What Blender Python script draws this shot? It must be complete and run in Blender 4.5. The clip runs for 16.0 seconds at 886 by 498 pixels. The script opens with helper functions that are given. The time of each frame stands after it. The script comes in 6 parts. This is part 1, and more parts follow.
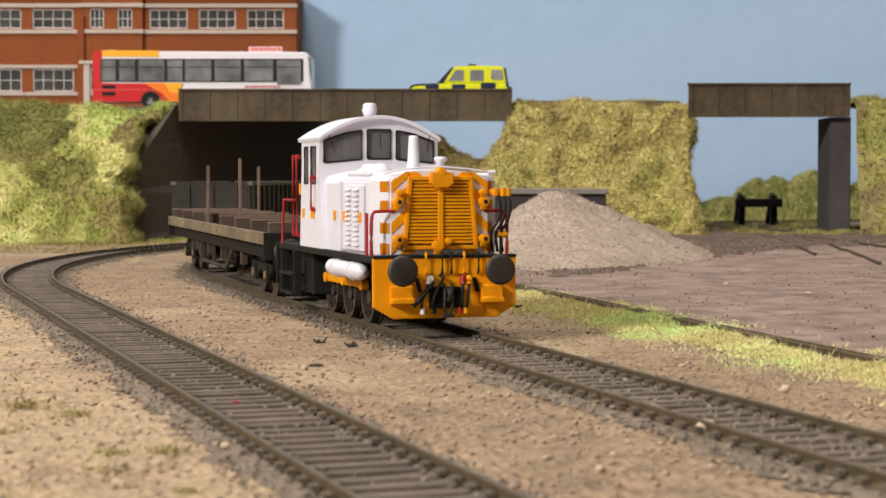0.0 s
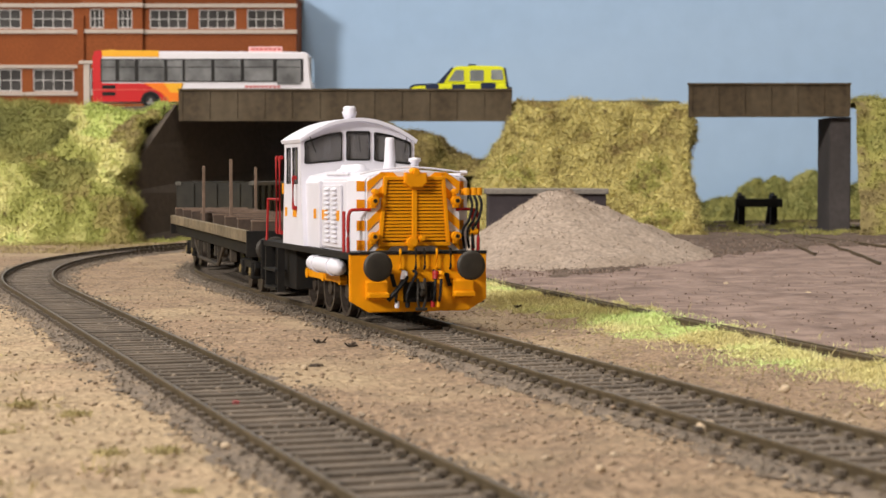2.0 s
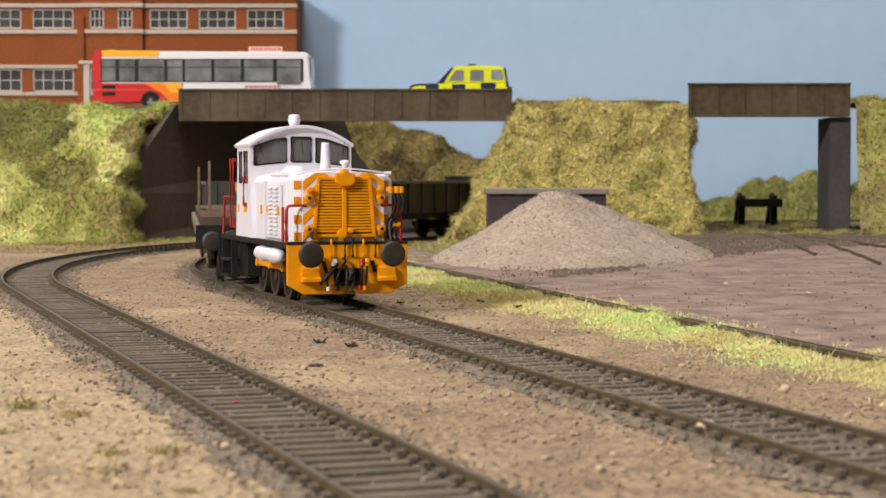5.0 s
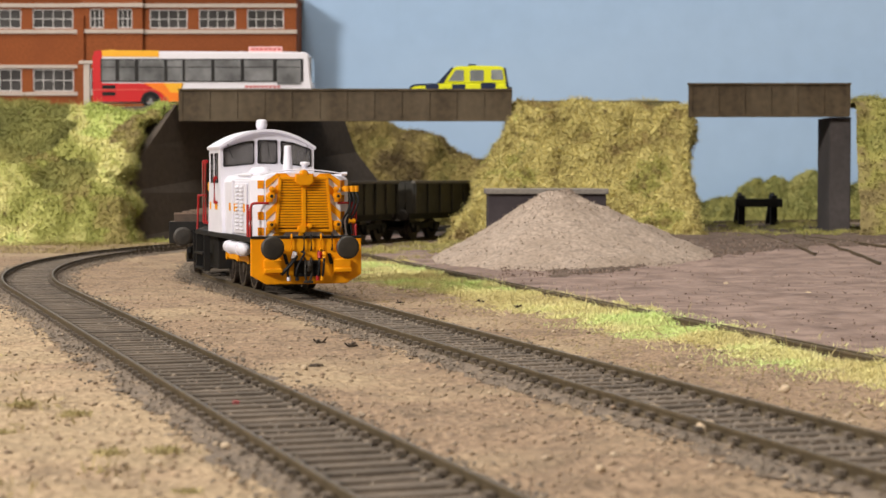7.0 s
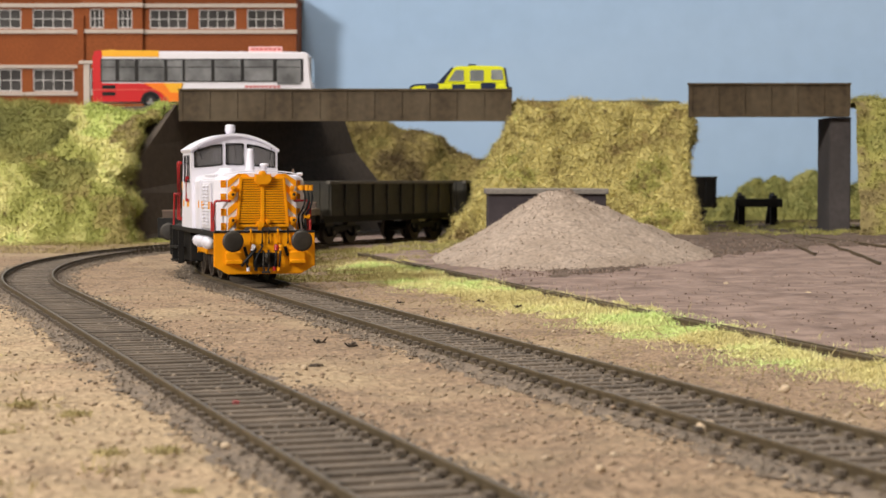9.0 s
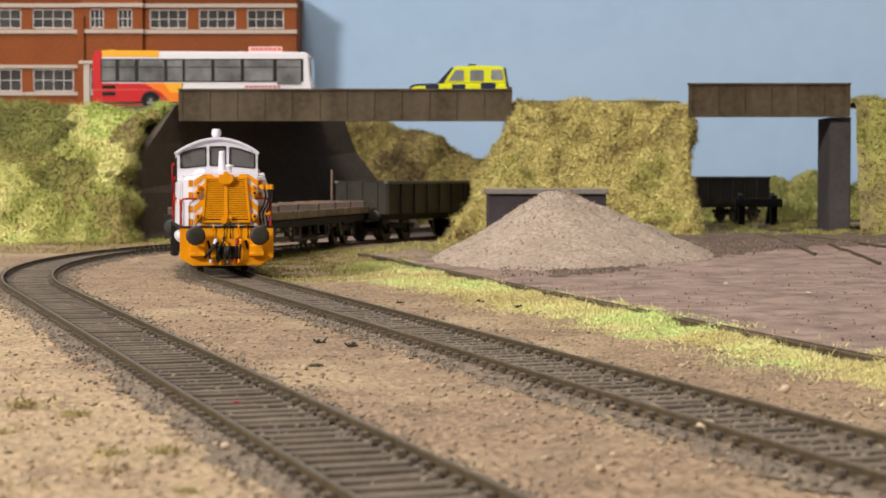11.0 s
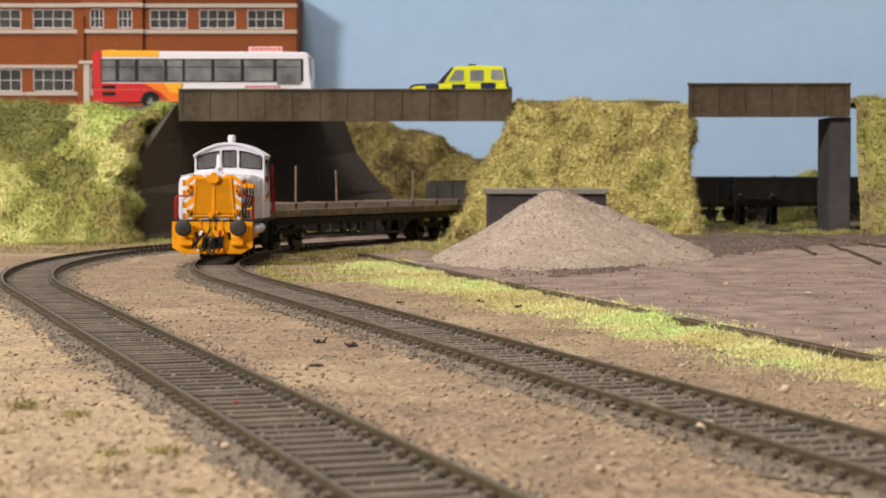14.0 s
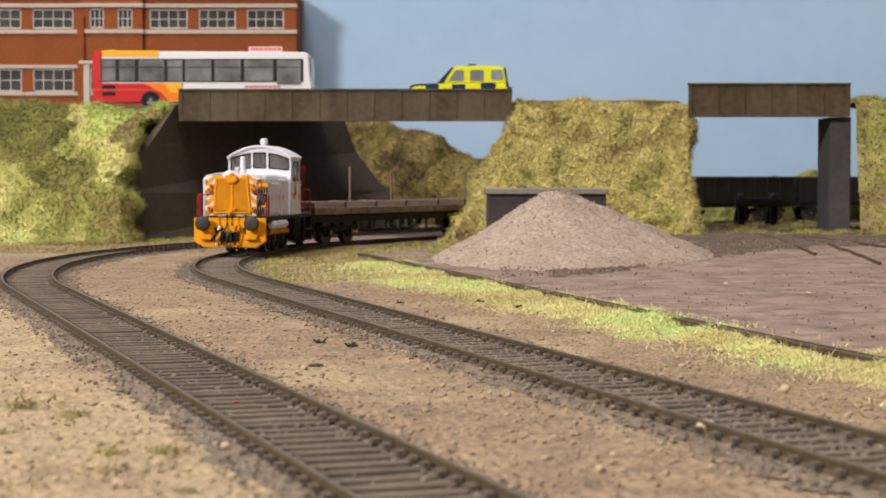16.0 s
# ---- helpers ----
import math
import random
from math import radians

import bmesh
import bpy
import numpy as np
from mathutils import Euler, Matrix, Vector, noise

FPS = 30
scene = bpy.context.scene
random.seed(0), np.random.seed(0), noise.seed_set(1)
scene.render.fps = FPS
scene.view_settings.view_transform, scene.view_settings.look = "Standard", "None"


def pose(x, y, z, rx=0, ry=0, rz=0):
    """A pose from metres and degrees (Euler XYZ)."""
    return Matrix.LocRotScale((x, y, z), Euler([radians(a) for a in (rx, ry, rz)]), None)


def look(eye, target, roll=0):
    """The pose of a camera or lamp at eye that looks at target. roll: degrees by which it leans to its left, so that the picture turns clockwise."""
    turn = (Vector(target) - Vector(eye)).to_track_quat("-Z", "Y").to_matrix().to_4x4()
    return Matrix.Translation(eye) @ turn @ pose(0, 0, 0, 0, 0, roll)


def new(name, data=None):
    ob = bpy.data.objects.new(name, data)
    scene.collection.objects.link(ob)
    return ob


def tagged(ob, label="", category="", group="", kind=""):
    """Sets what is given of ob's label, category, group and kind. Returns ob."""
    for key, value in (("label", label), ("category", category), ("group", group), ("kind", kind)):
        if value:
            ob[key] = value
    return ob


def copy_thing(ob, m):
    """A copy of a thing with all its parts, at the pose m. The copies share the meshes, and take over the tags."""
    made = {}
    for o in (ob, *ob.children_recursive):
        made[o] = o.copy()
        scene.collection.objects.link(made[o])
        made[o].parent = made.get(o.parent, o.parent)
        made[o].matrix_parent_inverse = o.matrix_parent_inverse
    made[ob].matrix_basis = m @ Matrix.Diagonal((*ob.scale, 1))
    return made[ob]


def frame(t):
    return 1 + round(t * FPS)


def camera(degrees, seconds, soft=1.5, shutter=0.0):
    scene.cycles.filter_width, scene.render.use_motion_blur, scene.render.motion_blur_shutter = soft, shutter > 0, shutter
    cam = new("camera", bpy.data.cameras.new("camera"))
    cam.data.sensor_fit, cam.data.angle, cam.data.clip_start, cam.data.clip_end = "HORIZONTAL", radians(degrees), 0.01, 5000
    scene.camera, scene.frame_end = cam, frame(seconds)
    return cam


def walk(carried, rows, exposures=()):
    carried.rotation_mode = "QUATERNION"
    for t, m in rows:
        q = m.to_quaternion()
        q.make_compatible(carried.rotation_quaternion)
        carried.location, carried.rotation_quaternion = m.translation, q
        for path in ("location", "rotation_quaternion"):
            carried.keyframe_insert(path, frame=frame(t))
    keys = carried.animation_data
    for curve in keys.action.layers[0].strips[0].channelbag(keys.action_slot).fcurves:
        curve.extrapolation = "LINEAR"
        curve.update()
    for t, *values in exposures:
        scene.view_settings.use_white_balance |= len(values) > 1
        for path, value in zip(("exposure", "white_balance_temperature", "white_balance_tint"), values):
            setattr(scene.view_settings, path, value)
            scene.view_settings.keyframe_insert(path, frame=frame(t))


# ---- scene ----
# A model railway at its true size (4 mm to the foot): sizes below are in millimetres, scaled to metres on linking.
MM = 0.001
cam = camera(27.54, 16.0, soft=1.5)
cam.data.dof.use_dof = True
cam.data.dof.focus_distance = 0.51
cam.data.dof.aperture_fstop = 70.0
EYE = 34.9
CAM_POSE = pose(0, 0, EYE * MM, 90 - 2.246, 0, 0)
walk(cam, [(0.0, CAM_POSE), (16.0, CAM_POSE)], exposures=[(0.0, 0.0), (16.0, 0.0)])

# ---- light: a club room, an unseen key lamp at front left, an overhead fill ----
world = bpy.data.worlds.new("room_air")
scene.world = world
world.use_nodes = True
world.node_tree.nodes["Background"].inputs[0].default_value = (1.0, 0.96, 0.92, 1)
world.node_tree.nodes["Background"].inputs[1].default_value = 0.12


def room_lamp(x, y, z, sx, sy, watts, colour, aim):
    data = bpy.data.lights.new("room_lamp", "AREA")
    data.shape, data.size, data.size_y, data.energy, data.color = "RECTANGLE", sx, sy, watts, colour
    ob = new("room_lamp", data)
    ob.matrix_world = look((x, y, z), aim)
    return ob


room_lamp(-1.56, -1.08, 1.12, 0.40, 0.40, 66, (1.0, 0.94, 0.87), (0, 1.0, 0.05))
room_lamp(-0.3, 0.55, 1.9, 1.2, 0.7, 33, (1.0, 0.945, 0.88), (0, 0.7, 0))

# ---- materials ----
MATS = {}


def nodes_of(name):
    m = bpy.data.materials.new(name)
    m.use_nodes = True
    return m, m.node_tree.nodes, m.node_tree.links, m.node_tree.nodes["Principled BSDF"]


def mat(name, colour, rough=0.6, metal=0.0, vary=0.25, grain=900.0, bump=0.15, dirt=None, dirt_scale=60.0, dirt_amount=0.5, piece=0.0, dist=0.0004, gloss=0.5, streak=None):
    """A surface with a base colour, grain at a small scale and dirt or fading at a larger one."""
    if name in MATS:
        return MATS[name]
    m, n, l, p = nodes_of(name)
    co = n.new("ShaderNodeTexCoord")
    fine = n.new("ShaderNodeTexNoise")
    fine.inputs["Scale"].default_value, fine.inputs["Detail"].default_value = grain, 4
    l.new(co.outputs["Object"], fine.inputs["Vector"])
    broad = n.new("ShaderNodeTexNoise")
    broad.inputs["Scale"].default_value, broad.inputs["Detail"].default_value = dirt_scale, 5
    if streak:
        mp = n.new("ShaderNodeMapping")
        mp.inputs["Scale"].default_value = streak
        l.new(co.outputs["Object"], mp.inputs["Vector"])
        l.new(mp.outputs["Vector"], broad.inputs["Vector"])
    else:
        l.new(co.outputs["Object"], broad.inputs["Vector"])
    ramp = n.new("ShaderNodeValToRGB")
    ramp.color_ramp.elements[0].position, ramp.color_ramp.elements[1].position = 0.3, 0.7
    lo, hi = [max(c * (1 - vary), 0) for c in colour], [min(c * (1 + vary), 1) for c in colour]
    ramp.color_ramp.elements[0].color, ramp.color_ramp.elements[1].color = (*lo, 1), (*hi, 1)
    l.new(fine.outputs["Fac"], ramp.inputs["Fac"])
    out = ramp.outputs["Color"]
    if dirt:
        r2 = n.new("ShaderNodeValToRGB")
        r2.color_ramp.elements[0].position, r2.color_ramp.elements[1].position = 0.42, 0.68
        r2.color_ramp.elements[0].color, r2.color_ramp.elements[1].color = (0, 0, 0, 1), (dirt_amount,) * 3 + (1,)
        l.new(broad.outputs["Fac"], r2.inputs["Fac"])
        mix = n.new("ShaderNodeMixRGB")
        mix.inputs["Color2"].default_value = (*dirt, 1)
        l.new(r2.outputs["Color"], mix.inputs["Fac"])
        l.new(out, mix.inputs["Color1"])
        out = mix.outputs["Color"]
    if piece:
        info = n.new("ShaderNodeObjectInfo")
        hsv = n.new("ShaderNodeHueSaturation")
        mr = n.new("ShaderNodeMapRange")
        mr.inputs["To Min"].default_value, mr.inputs["To Max"].default_value = 1 - piece, 1 + piece
        l.new(info.outputs["Random"], mr.inputs["Value"])
        l.new(mr.outputs["Result"], hsv.inputs["Value"])
        l.new(out, hsv.inputs["Color"])
        out = hsv.outputs["Color"]
    l.new(out, p.inputs["Base Color"])
    p.inputs["Roughness"].default_value, p.inputs["Metallic"].default_value = rough, metal
    p.inputs["Specular IOR Level"].default_value = gloss
    if bump:
        b = n.new("ShaderNodeBump")
        b.inputs["Strength"].default_value, b.inputs["Distance"].default_value = bump, dist
        l.new(fine.outputs["Fac"], b.inputs["Height"])
        l.new(b.outputs["Normal"], p.inputs["Normal"])
    MATS[name] = m
    return m


def islands_mat(name, colours, rough=0.85):
    """Many small pieces in one mesh, each with its own colour out of a few."""
    m, n, l, p = nodes_of(name)
    geo = n.new("ShaderNodeNewGeometry")
    ramp = n.new("ShaderNodeValToRGB")
    els = ramp.color_ramp.elements
    while len(els) < len(colours):
        els.new(0.5)
    for i, c in enumerate(colours):
        els[i].position, els[i].color = i / (len(colours) - 1), (*c, 1)
    l.new(geo.outputs["Random Per Island"], ramp.inputs["Fac"])
    l.new(ramp.outputs["Color"], p.inputs["Base Color"])
    p.inputs["Roughness"].default_value = rough
    return m


def glass_mat(name, tint=(0.75, 0.78, 0.78), rough=0.05, clear=1.0):
    m, n, l, p = nodes_of(name)
    p.inputs["Base Color"].default_value = (*tint, 1)
    p.inputs["Roughness"].default_value = rough
    p.inputs["Transmission Weight"].default_value = clear
    p.inputs["IOR"].default_value = 1.4
    return m


def ground_mat(name="sandy_scatter", k=1.0, dust=0.62):
    """Sandy scatter with grass dust and darker earth, varied at three scales."""
    m, n, l, p = nodes_of(name)
    co = n.new("ShaderNodeTexCoord")

    def tex(scale, detail):
        t = n.new("ShaderNodeTexNoise")
        t.inputs["Scale"].default_value, t.inputs["Detail"].default_value = scale, detail
        l.new(co.outputs["Object"], t.inputs["Vector"])
        return t

    def ramp(src, a, b, c1, c2):
        r = n.new("ShaderNodeValToRGB")
        r.color_ramp.elements[0].position, r.color_ramp.elements[1].position = a, b
        r.color_ramp.elements[0].color, r.color_ramp.elements[1].color = (*c1, 1), (*c2, 1)
        l.new(src, r.inputs["Fac"])
        return r

    def mixed(fac, a, b):
        x = n.new("ShaderNodeMixRGB")
        l.new(fac, x.inputs["Fac"])
        l.new(a, x.inputs["Color1"])
        l.new(b, x.inputs["Color2"])
        return x.outputs["Color"]

    fine, mid, broad = tex(800, 4), tex(120, 6), tex(20, 4)
    sand = ramp(fine.outputs["Fac"], 0.30, 0.72, (0.13 * k, 0.084 * k, 0.052 * k), (0.44 * k, 0.312 * k, 0.205 * k))
    earth = ramp(fine.outputs["Fac"], 0.3, 0.7, (0.09, 0.062, 0.04), (0.30, 0.215, 0.14))
    spots = ramp(mid.outputs["Fac"], 0.46, 0.64, (0, 0, 0), (0.8,) * 3)
    pale = ramp(fine.outputs["Fac"], 0.3, 0.7, (0.30, 0.222, 0.130), (0.59, 0.462, 0.292))
    patch = ramp(broad.outputs["Fac"], dust - 0.17, dust, (0, 0, 0), (0.6,) * 3)
    out = mixed(spots.outputs["Color"], sand.outputs["Color"], earth.outputs["Color"])
    out = mixed(patch.outputs["Color"], out, pale.outputs["Color"])
    l.new(out, p.inputs["Base Color"])
    p.inputs["Roughness"].default_value = 0.9
    b = n.new("ShaderNodeBump")
    b.inputs["Strength"].default_value, b.inputs["Distance"].default_value = 0.9, 0.0011
    add = n.new("ShaderNodeMath")
    add.operation = "ADD"
    l.new(fine.outputs["Fac"], add.inputs[0])
    l.new(mid.outputs["Fac"], add.inputs[1])
    l.new(add.outputs[0], b.inputs["Height"])
    l.new(b.outputs["Normal"], p.inputs["Normal"])
    return m


M_GROUND = ground_mat("sandy_scatter", 1.06, 0.66)
M_GROUND_PALE = ground_mat("paler_scatter", 1.38, 0.48)
def yard_mat():
    """Reddish clay, trodden and cracked along one direction."""
    m, n, l, p = nodes_of("yard_clay")
    co = n.new("ShaderNodeTexCoord")
    mp = n.new("ShaderNodeMapping")
    mp.inputs["Rotation"].default_value, mp.inputs["Scale"].default_value = (0, 0, 0.25), (26, 32, 30)
    l.new(co.outputs["Object"], mp.inputs["Vector"])
    vor = n.new("ShaderNodeTexVoronoi")
    vor.feature = "DISTANCE_TO_EDGE"
    vor.inputs["Scale"].default_value = 1.0
    warp = n.new("ShaderNodeTexNoise")
    warp.inputs["Scale"].default_value, warp.inputs["Detail"].default_value = 2.0, 5
    l.new(mp.outputs["Vector"], warp.inputs["Vector"])
    add = n.new("ShaderNodeVectorMath")
    l.new(mp.outputs["Vector"], add.inputs[0])
    l.new(warp.outputs["Color"], add.inputs[1])
    l.new(add.outputs["Vector"], vor.inputs["Vector"])
    crack = n.new("ShaderNodeValToRGB")
    crack.color_ramp.elements[0].position, crack.color_ramp.elements[1].position = 0.004, 0.03
    crack.color_ramp.elements[0].color, crack.color_ramp.elements[1].color = (0.62, 0.60, 0.60, 1), (1, 1, 1, 1)
    l.new(vor.outputs["Distance"], crack.inputs["Fac"])
    tone = n.new("ShaderNodeTexNoise")
    tone.inputs["Scale"].default_value, tone.inputs["Detail"].default_value, tone.inputs["Roughness"].default_value = 55, 10, 0.72
    l.new(co.outputs["Object"], tone.inputs["Vector"])
    ramp = n.new("ShaderNodeValToRGB")
    ramp.color_ramp.elements[0].position, ramp.color_ramp.elements[1].position = 0.32, 0.66
    ramp.color_ramp.elements[0].color, ramp.color_ramp.elements[1].color = (0.125, 0.083, 0.068, 1), (0.325, 0.235, 0.198, 1)
    l.new(tone.outputs["Fac"], ramp.inputs["Fac"])
    mul = n.new("ShaderNodeMixRGB")
    mul.blend_type = "MULTIPLY"
    mul.inputs["Fac"].default_value = 0.55
    l.new(ramp.outputs["Color"], mul.inputs["Color1"])
    l.new(crack.outputs["Color"], mul.inputs["Color2"])
    l.new(mul.outputs["Color"], p.inputs["Base Color"])
    p.inputs["Roughness"].default_value = 0.9
    b = n.new("ShaderNodeBump")
    b.inputs["Strength"].default_value, b.inputs["Distance"].default_value = 0.8, 0.0008
    mix = n.new("ShaderNodeMath")
    mix.operation = "MULTIPLY"
    l.new(tone.outputs["Fac"], mix.inputs[0])
    l.new(crack.outputs["Color"], mix.inputs[1])
    l.new(mix.outputs[0], b.inputs["Height"])
    l.new(b.outputs["Normal"], p.inputs["Normal"])
    return m


M_YARD = yard_mat()
M_SOIL = mat("dark_soil", (0.092, 0.062, 0.046), 0.95, vary=0.5, grain=420, bump=0.9, dirt=(0.15, 0.108, 0.08), dirt_scale=40, dirt_amount=0.65, dist=0.001)
M_PILE = mat("sand_pile", (0.33, 0.265, 0.215), 0.95, vary=0.32, grain=620, bump=0.6, dirt=(0.235, 0.18, 0.135), dirt_scale=38, dirt_amount=0.55, dist=0.0006)
M_BALLAST = mat("grey_ballast", (0.165, 0.13, 0.10), 0.9, vary=0.5, grain=700, bump=0.8, dirt=(0.26, 0.2, 0.145), dirt_scale=140, dirt_amount=0.6, dist=0.0006)
M_SLEEPER = mat("weathered_sleeper", (0.098, 0.079, 0.062), 0.85, vary=0.35, grain=800, bump=0.4, dirt=(0.17, 0.135, 0.104), dirt_scale=130, dirt_amount=0.7, piece=0.22)
M_RAIL = mat("rust_painted_rail", (0.085, 0.064, 0.038), 0.6, vary=0.3, grain=500, bump=0.1, dirt=(0.12, 0.09, 0.055), dirt_scale=70, gloss=0.3)
M_RAILTOP = mat("rail_head", (0.125, 0.098, 0.066), 0.45, 0.3, vary=0.25, grain=500, bump=0.05)
M_SKY = mat("sky_paint", (0.338, 0.483, 0.69), 0.85, vary=0.03, grain=60, bump=0.05, dirt=(0.38, 0.52, 0.715), dirt_scale=4, dirt_amount=0.5, streak=(0.5, 1.0, 2.2))
M_GIRDER = mat("bronze_grey_girder_paint", (0.066, 0.047, 0.027), 0.65, vary=0.3, grain=260, bump=0.2, dirt=(0.135, 0.105, 0.068), dirt_scale=60, dirt_amount=0.5, streak=(1.0, 1.0, 0.28), gloss=0.3)
M_WALLDARK = mat("dark_abutment_paint", (0.080, 0.064, 0.053), 0.9, vary=0.18, grain=300, bump=0.15, dirt=(0.105, 0.086, 0.068), dirt_scale=16, gloss=0.2)
M_BUNKER = mat("dark_bunker_paint", (0.045, 0.036, 0.042), 0.85, vary=0.15, grain=300, bump=0.1)
M_BRICK = mat("orange_brick", (0.245, 0.070, 0.021), 0.85, vary=0.18, grain=600, bump=0.15, dirt=(0.19, 0.052, 0.018), dirt_scale=30, gloss=0.25)
M_PIER = mat("grey_pier_paint", (0.074, 0.063, 0.062), 0.85, vary=0.2, grain=300, dirt=(0.042, 0.036, 0.035), dirt_scale=22, dirt_amount=0.8)
M_STONE = mat("pale_stone_band", (0.47, 0.40, 0.35), 0.8, vary=0.08, grain=400)
M_FRAME = mat("white_window_paint", (0.56, 0.54, 0.53), 0.6, vary=0.05)
M_PANE = mat("dark_pane", (0.055, 0.052, 0.052), 0.2, vary=0.35, grain=45, bump=0)
M_ROOMWALL = mat("room_wall_paint", (0.62, 0.58, 0.52), 0.9, vary=0.05, grain=20)
M_WHITE = mat("white_paint", (0.685, 0.675, 0.755), 0.45, vary=0.03, grain=200, bump=0.03, dirt=(0.60, 0.585, 0.64), dirt_scale=90, dirt_amount=0.3, gloss=0.3)
M_ORANGE = mat("amber_paint", (0.80, 0.325, 0.004), 0.5, vary=0.06, grain=250, bump=0.04, dirt=(0.64, 0.235, 0.004), dirt_scale=110, dirt_amount=0.5, gloss=0.18)
M_RED = mat("red_paint", (0.33, 0.012, 0.012), 0.45, vary=0.08, gloss=0.3)
M_BLACK = mat("black_frame_paint", (0.007, 0.0065, 0.0065), 0.7, vary=0.3, dirt=(0.018, 0.015, 0.012), dirt_scale=120, gloss=0.3)
M_BUFFER = mat("dark_buffer_steel", (0.030, 0.026, 0.022), 0.55, 0.3, vary=0.25, grain=300, dirt=(0.06, 0.047, 0.035), dirt_scale=150)
M_HOSE = mat("rubber_hose", (0.008, 0.008, 0.009), 0.6, gloss=0.2)
M_STEEL = mat("wheel_steel", (0.055, 0.043, 0.035), 0.5, 0.3)
# grey glazing, only partly see-through
M_CABGLASS = glass_mat("grey_cab_glazing", (0.26, 0.25, 0.255), 0.1, 0.62)
M_WOOD = mat("weathered_deck_board", (0.15, 0.115, 0.068), 0.8, vary=0.4, grain=500, bump=0.2, dirt=(0.25, 0.20, 0.13), dirt_scale=60, piece=0.25)
M_WAGON = mat("grimy_wagon_steel", (0.034, 0.029, 0.023), 0.65, vary=0.25, grain=300, dirt=(0.085, 0.062, 0.042), dirt_scale=70, dirt_amount=0.6)
M_DECK = mat("rusty_brown_bolster", (0.062, 0.042, 0.032), 0.75, vary=0.25, grain=400, dirt=(0.11, 0.072, 0.048), dirt_scale=90)
M_STAKE = mat("wooden_stake", (0.17, 0.115, 0.085), 0.75, vary=0.25, grain=300)
M_HOPPER = mat("grey_hopper_side", (0.024, 0.022, 0.017), 0.6, vary=0.25, grain=300, dirt=(0.055, 0.046, 0.030), dirt_scale=40, dirt_amount=0.7, gloss=0.3)
# near-black version of the hopper side, for the two rear wagons
M_TALL_SIDE = mat("black_wagon_side", (0.009, 0.0085, 0.008), 0.7, vary=0.3, grain=300, dirt=(0.02, 0.017, 0.013), dirt_scale=50, gloss=0.2)
M_AXLE = mat("tan_axlebox", (0.24, 0.18, 0.08), 0.6, vary=0.3)

# ---- mesh helpers ----


def mesh_ob(name, bm, material, parent=None, label="", at=None, smooth=False):
    me = bpy.data.meshes.new(name)
    bmesh.ops.scale(bm, vec=(MM, MM, MM), verts=bm.verts)
    bm.to_mesh(me)
    bm.free()
    if smooth:
        me.shade_smooth()
    for x in material if isinstance(material, (list, tuple)) else [material]:
        me.materials.append(x)
    ob = new(name, me)
    if at is not None:
        ob.matrix_basis = at
    if parent:
        ob.parent = parent
    if label:
        tagged(ob, label)
    return ob


def part(name, bm, material, parent, label="", smooth=False):
    return mesh_ob(name, bm, material, parent, label, smooth=smooth)


def share(name, source, parent, m):
    """Another object on the same mesh."""
    ob = new(name, source.data)
    ob.parent = parent
    ob.matrix_basis = m
    return ob


def raw(name, verts, faces, material, parent=None, smooth=False):
    me = bpy.data.meshes.new(name)
    me.from_pydata([(v[0] * MM, v[1] * MM, v[2] * MM) for v in verts], [], faces)
    me.update()
    if smooth:
        me.shade_smooth()
    me.materials.append(material)
    ob = new(name, me)
    if parent:
        ob.parent = parent
    return ob


def thing(name, label, category, group="", kind="", at=None):
    ob = tagged(new(name), label, category, group, kind)
    if at is not None:
        ob.matrix_basis = at
    return ob


def mpose(x, y, z, rx=0, ry=0, rz=0):
    return pose(x * MM, y * MM, z * MM, rx, ry, rz)


def box(bm, x0, x1, y0, y1, z0, z1, bevel=0.0, m=None):
    vs = [bm.verts.new(v) for v in ((x0, y0, z0), (x1, y0, z0), (x1, y1, z0), (x0, y1, z0), (x0, y0, z1), (x1, y0, z1), (x1, y1, z1), (x0, y1, z1))]
    fs = [bm.faces.new([vs[i] for i in q]) for q in ((3, 2, 1, 0), (4, 5, 6, 7), (0, 1, 5, 4), (1, 2, 6, 5), (2, 3, 7, 6), (3, 0, 4, 7))]
    if m is not None:
        bmesh.ops.transform(bm, matrix=m, verts=vs)
    if bevel:
        bmesh.ops.bevel(bm, geom=list({e for f in fs for e in f.edges}), offset=bevel, segments=2, affect="EDGES", profile=0.6)
    return vs


def prism(bm, outline, a, b, axis="x", bevel=0.0):
    """Extrude a closed outline of (u, v) from a to b along an axis: x: (y, z); y: (x, z); z: (x, y)."""
    def put(u, v, w):
        return (w, u, v) if axis == "x" else (u, w, v) if axis == "y" else (u, v, w)
    lo = [bm.verts.new(put(u, v, a)) for u, v in outline]
    hi = [bm.verts.new(put(u, v, b)) for u, v in outline]
    fs = [bm.faces.new(lo), bm.faces.new(hi[::-1])]
    n = len(outline)
    for i in range(n):
        fs.append(bm.faces.new((lo[i], hi[i], hi[(i + 1) % n], lo[(i + 1) % n])))
    bmesh.ops.recalc_face_normals(bm, faces=fs)
    if bevel:
        bmesh.ops.bevel(bm, geom=list({e for f in fs[:2] for e in f.edges}), offset=bevel, segments=2, affect="EDGES")
    return lo + hi


def rod(bm, a, b, r, sides=8, r2=None):
    a, b = Vector(a), Vector(b)
    m = Matrix.Translation((a + b) / 2) @ (b - a).to_track_quat("Z", "Y").to_matrix().to_4x4()
    bmesh.ops.create_cone(bm, cap_ends=True, segments=sides, radius1=r, radius2=r if r2 is None else r2, depth=(b - a).length, matrix=m)


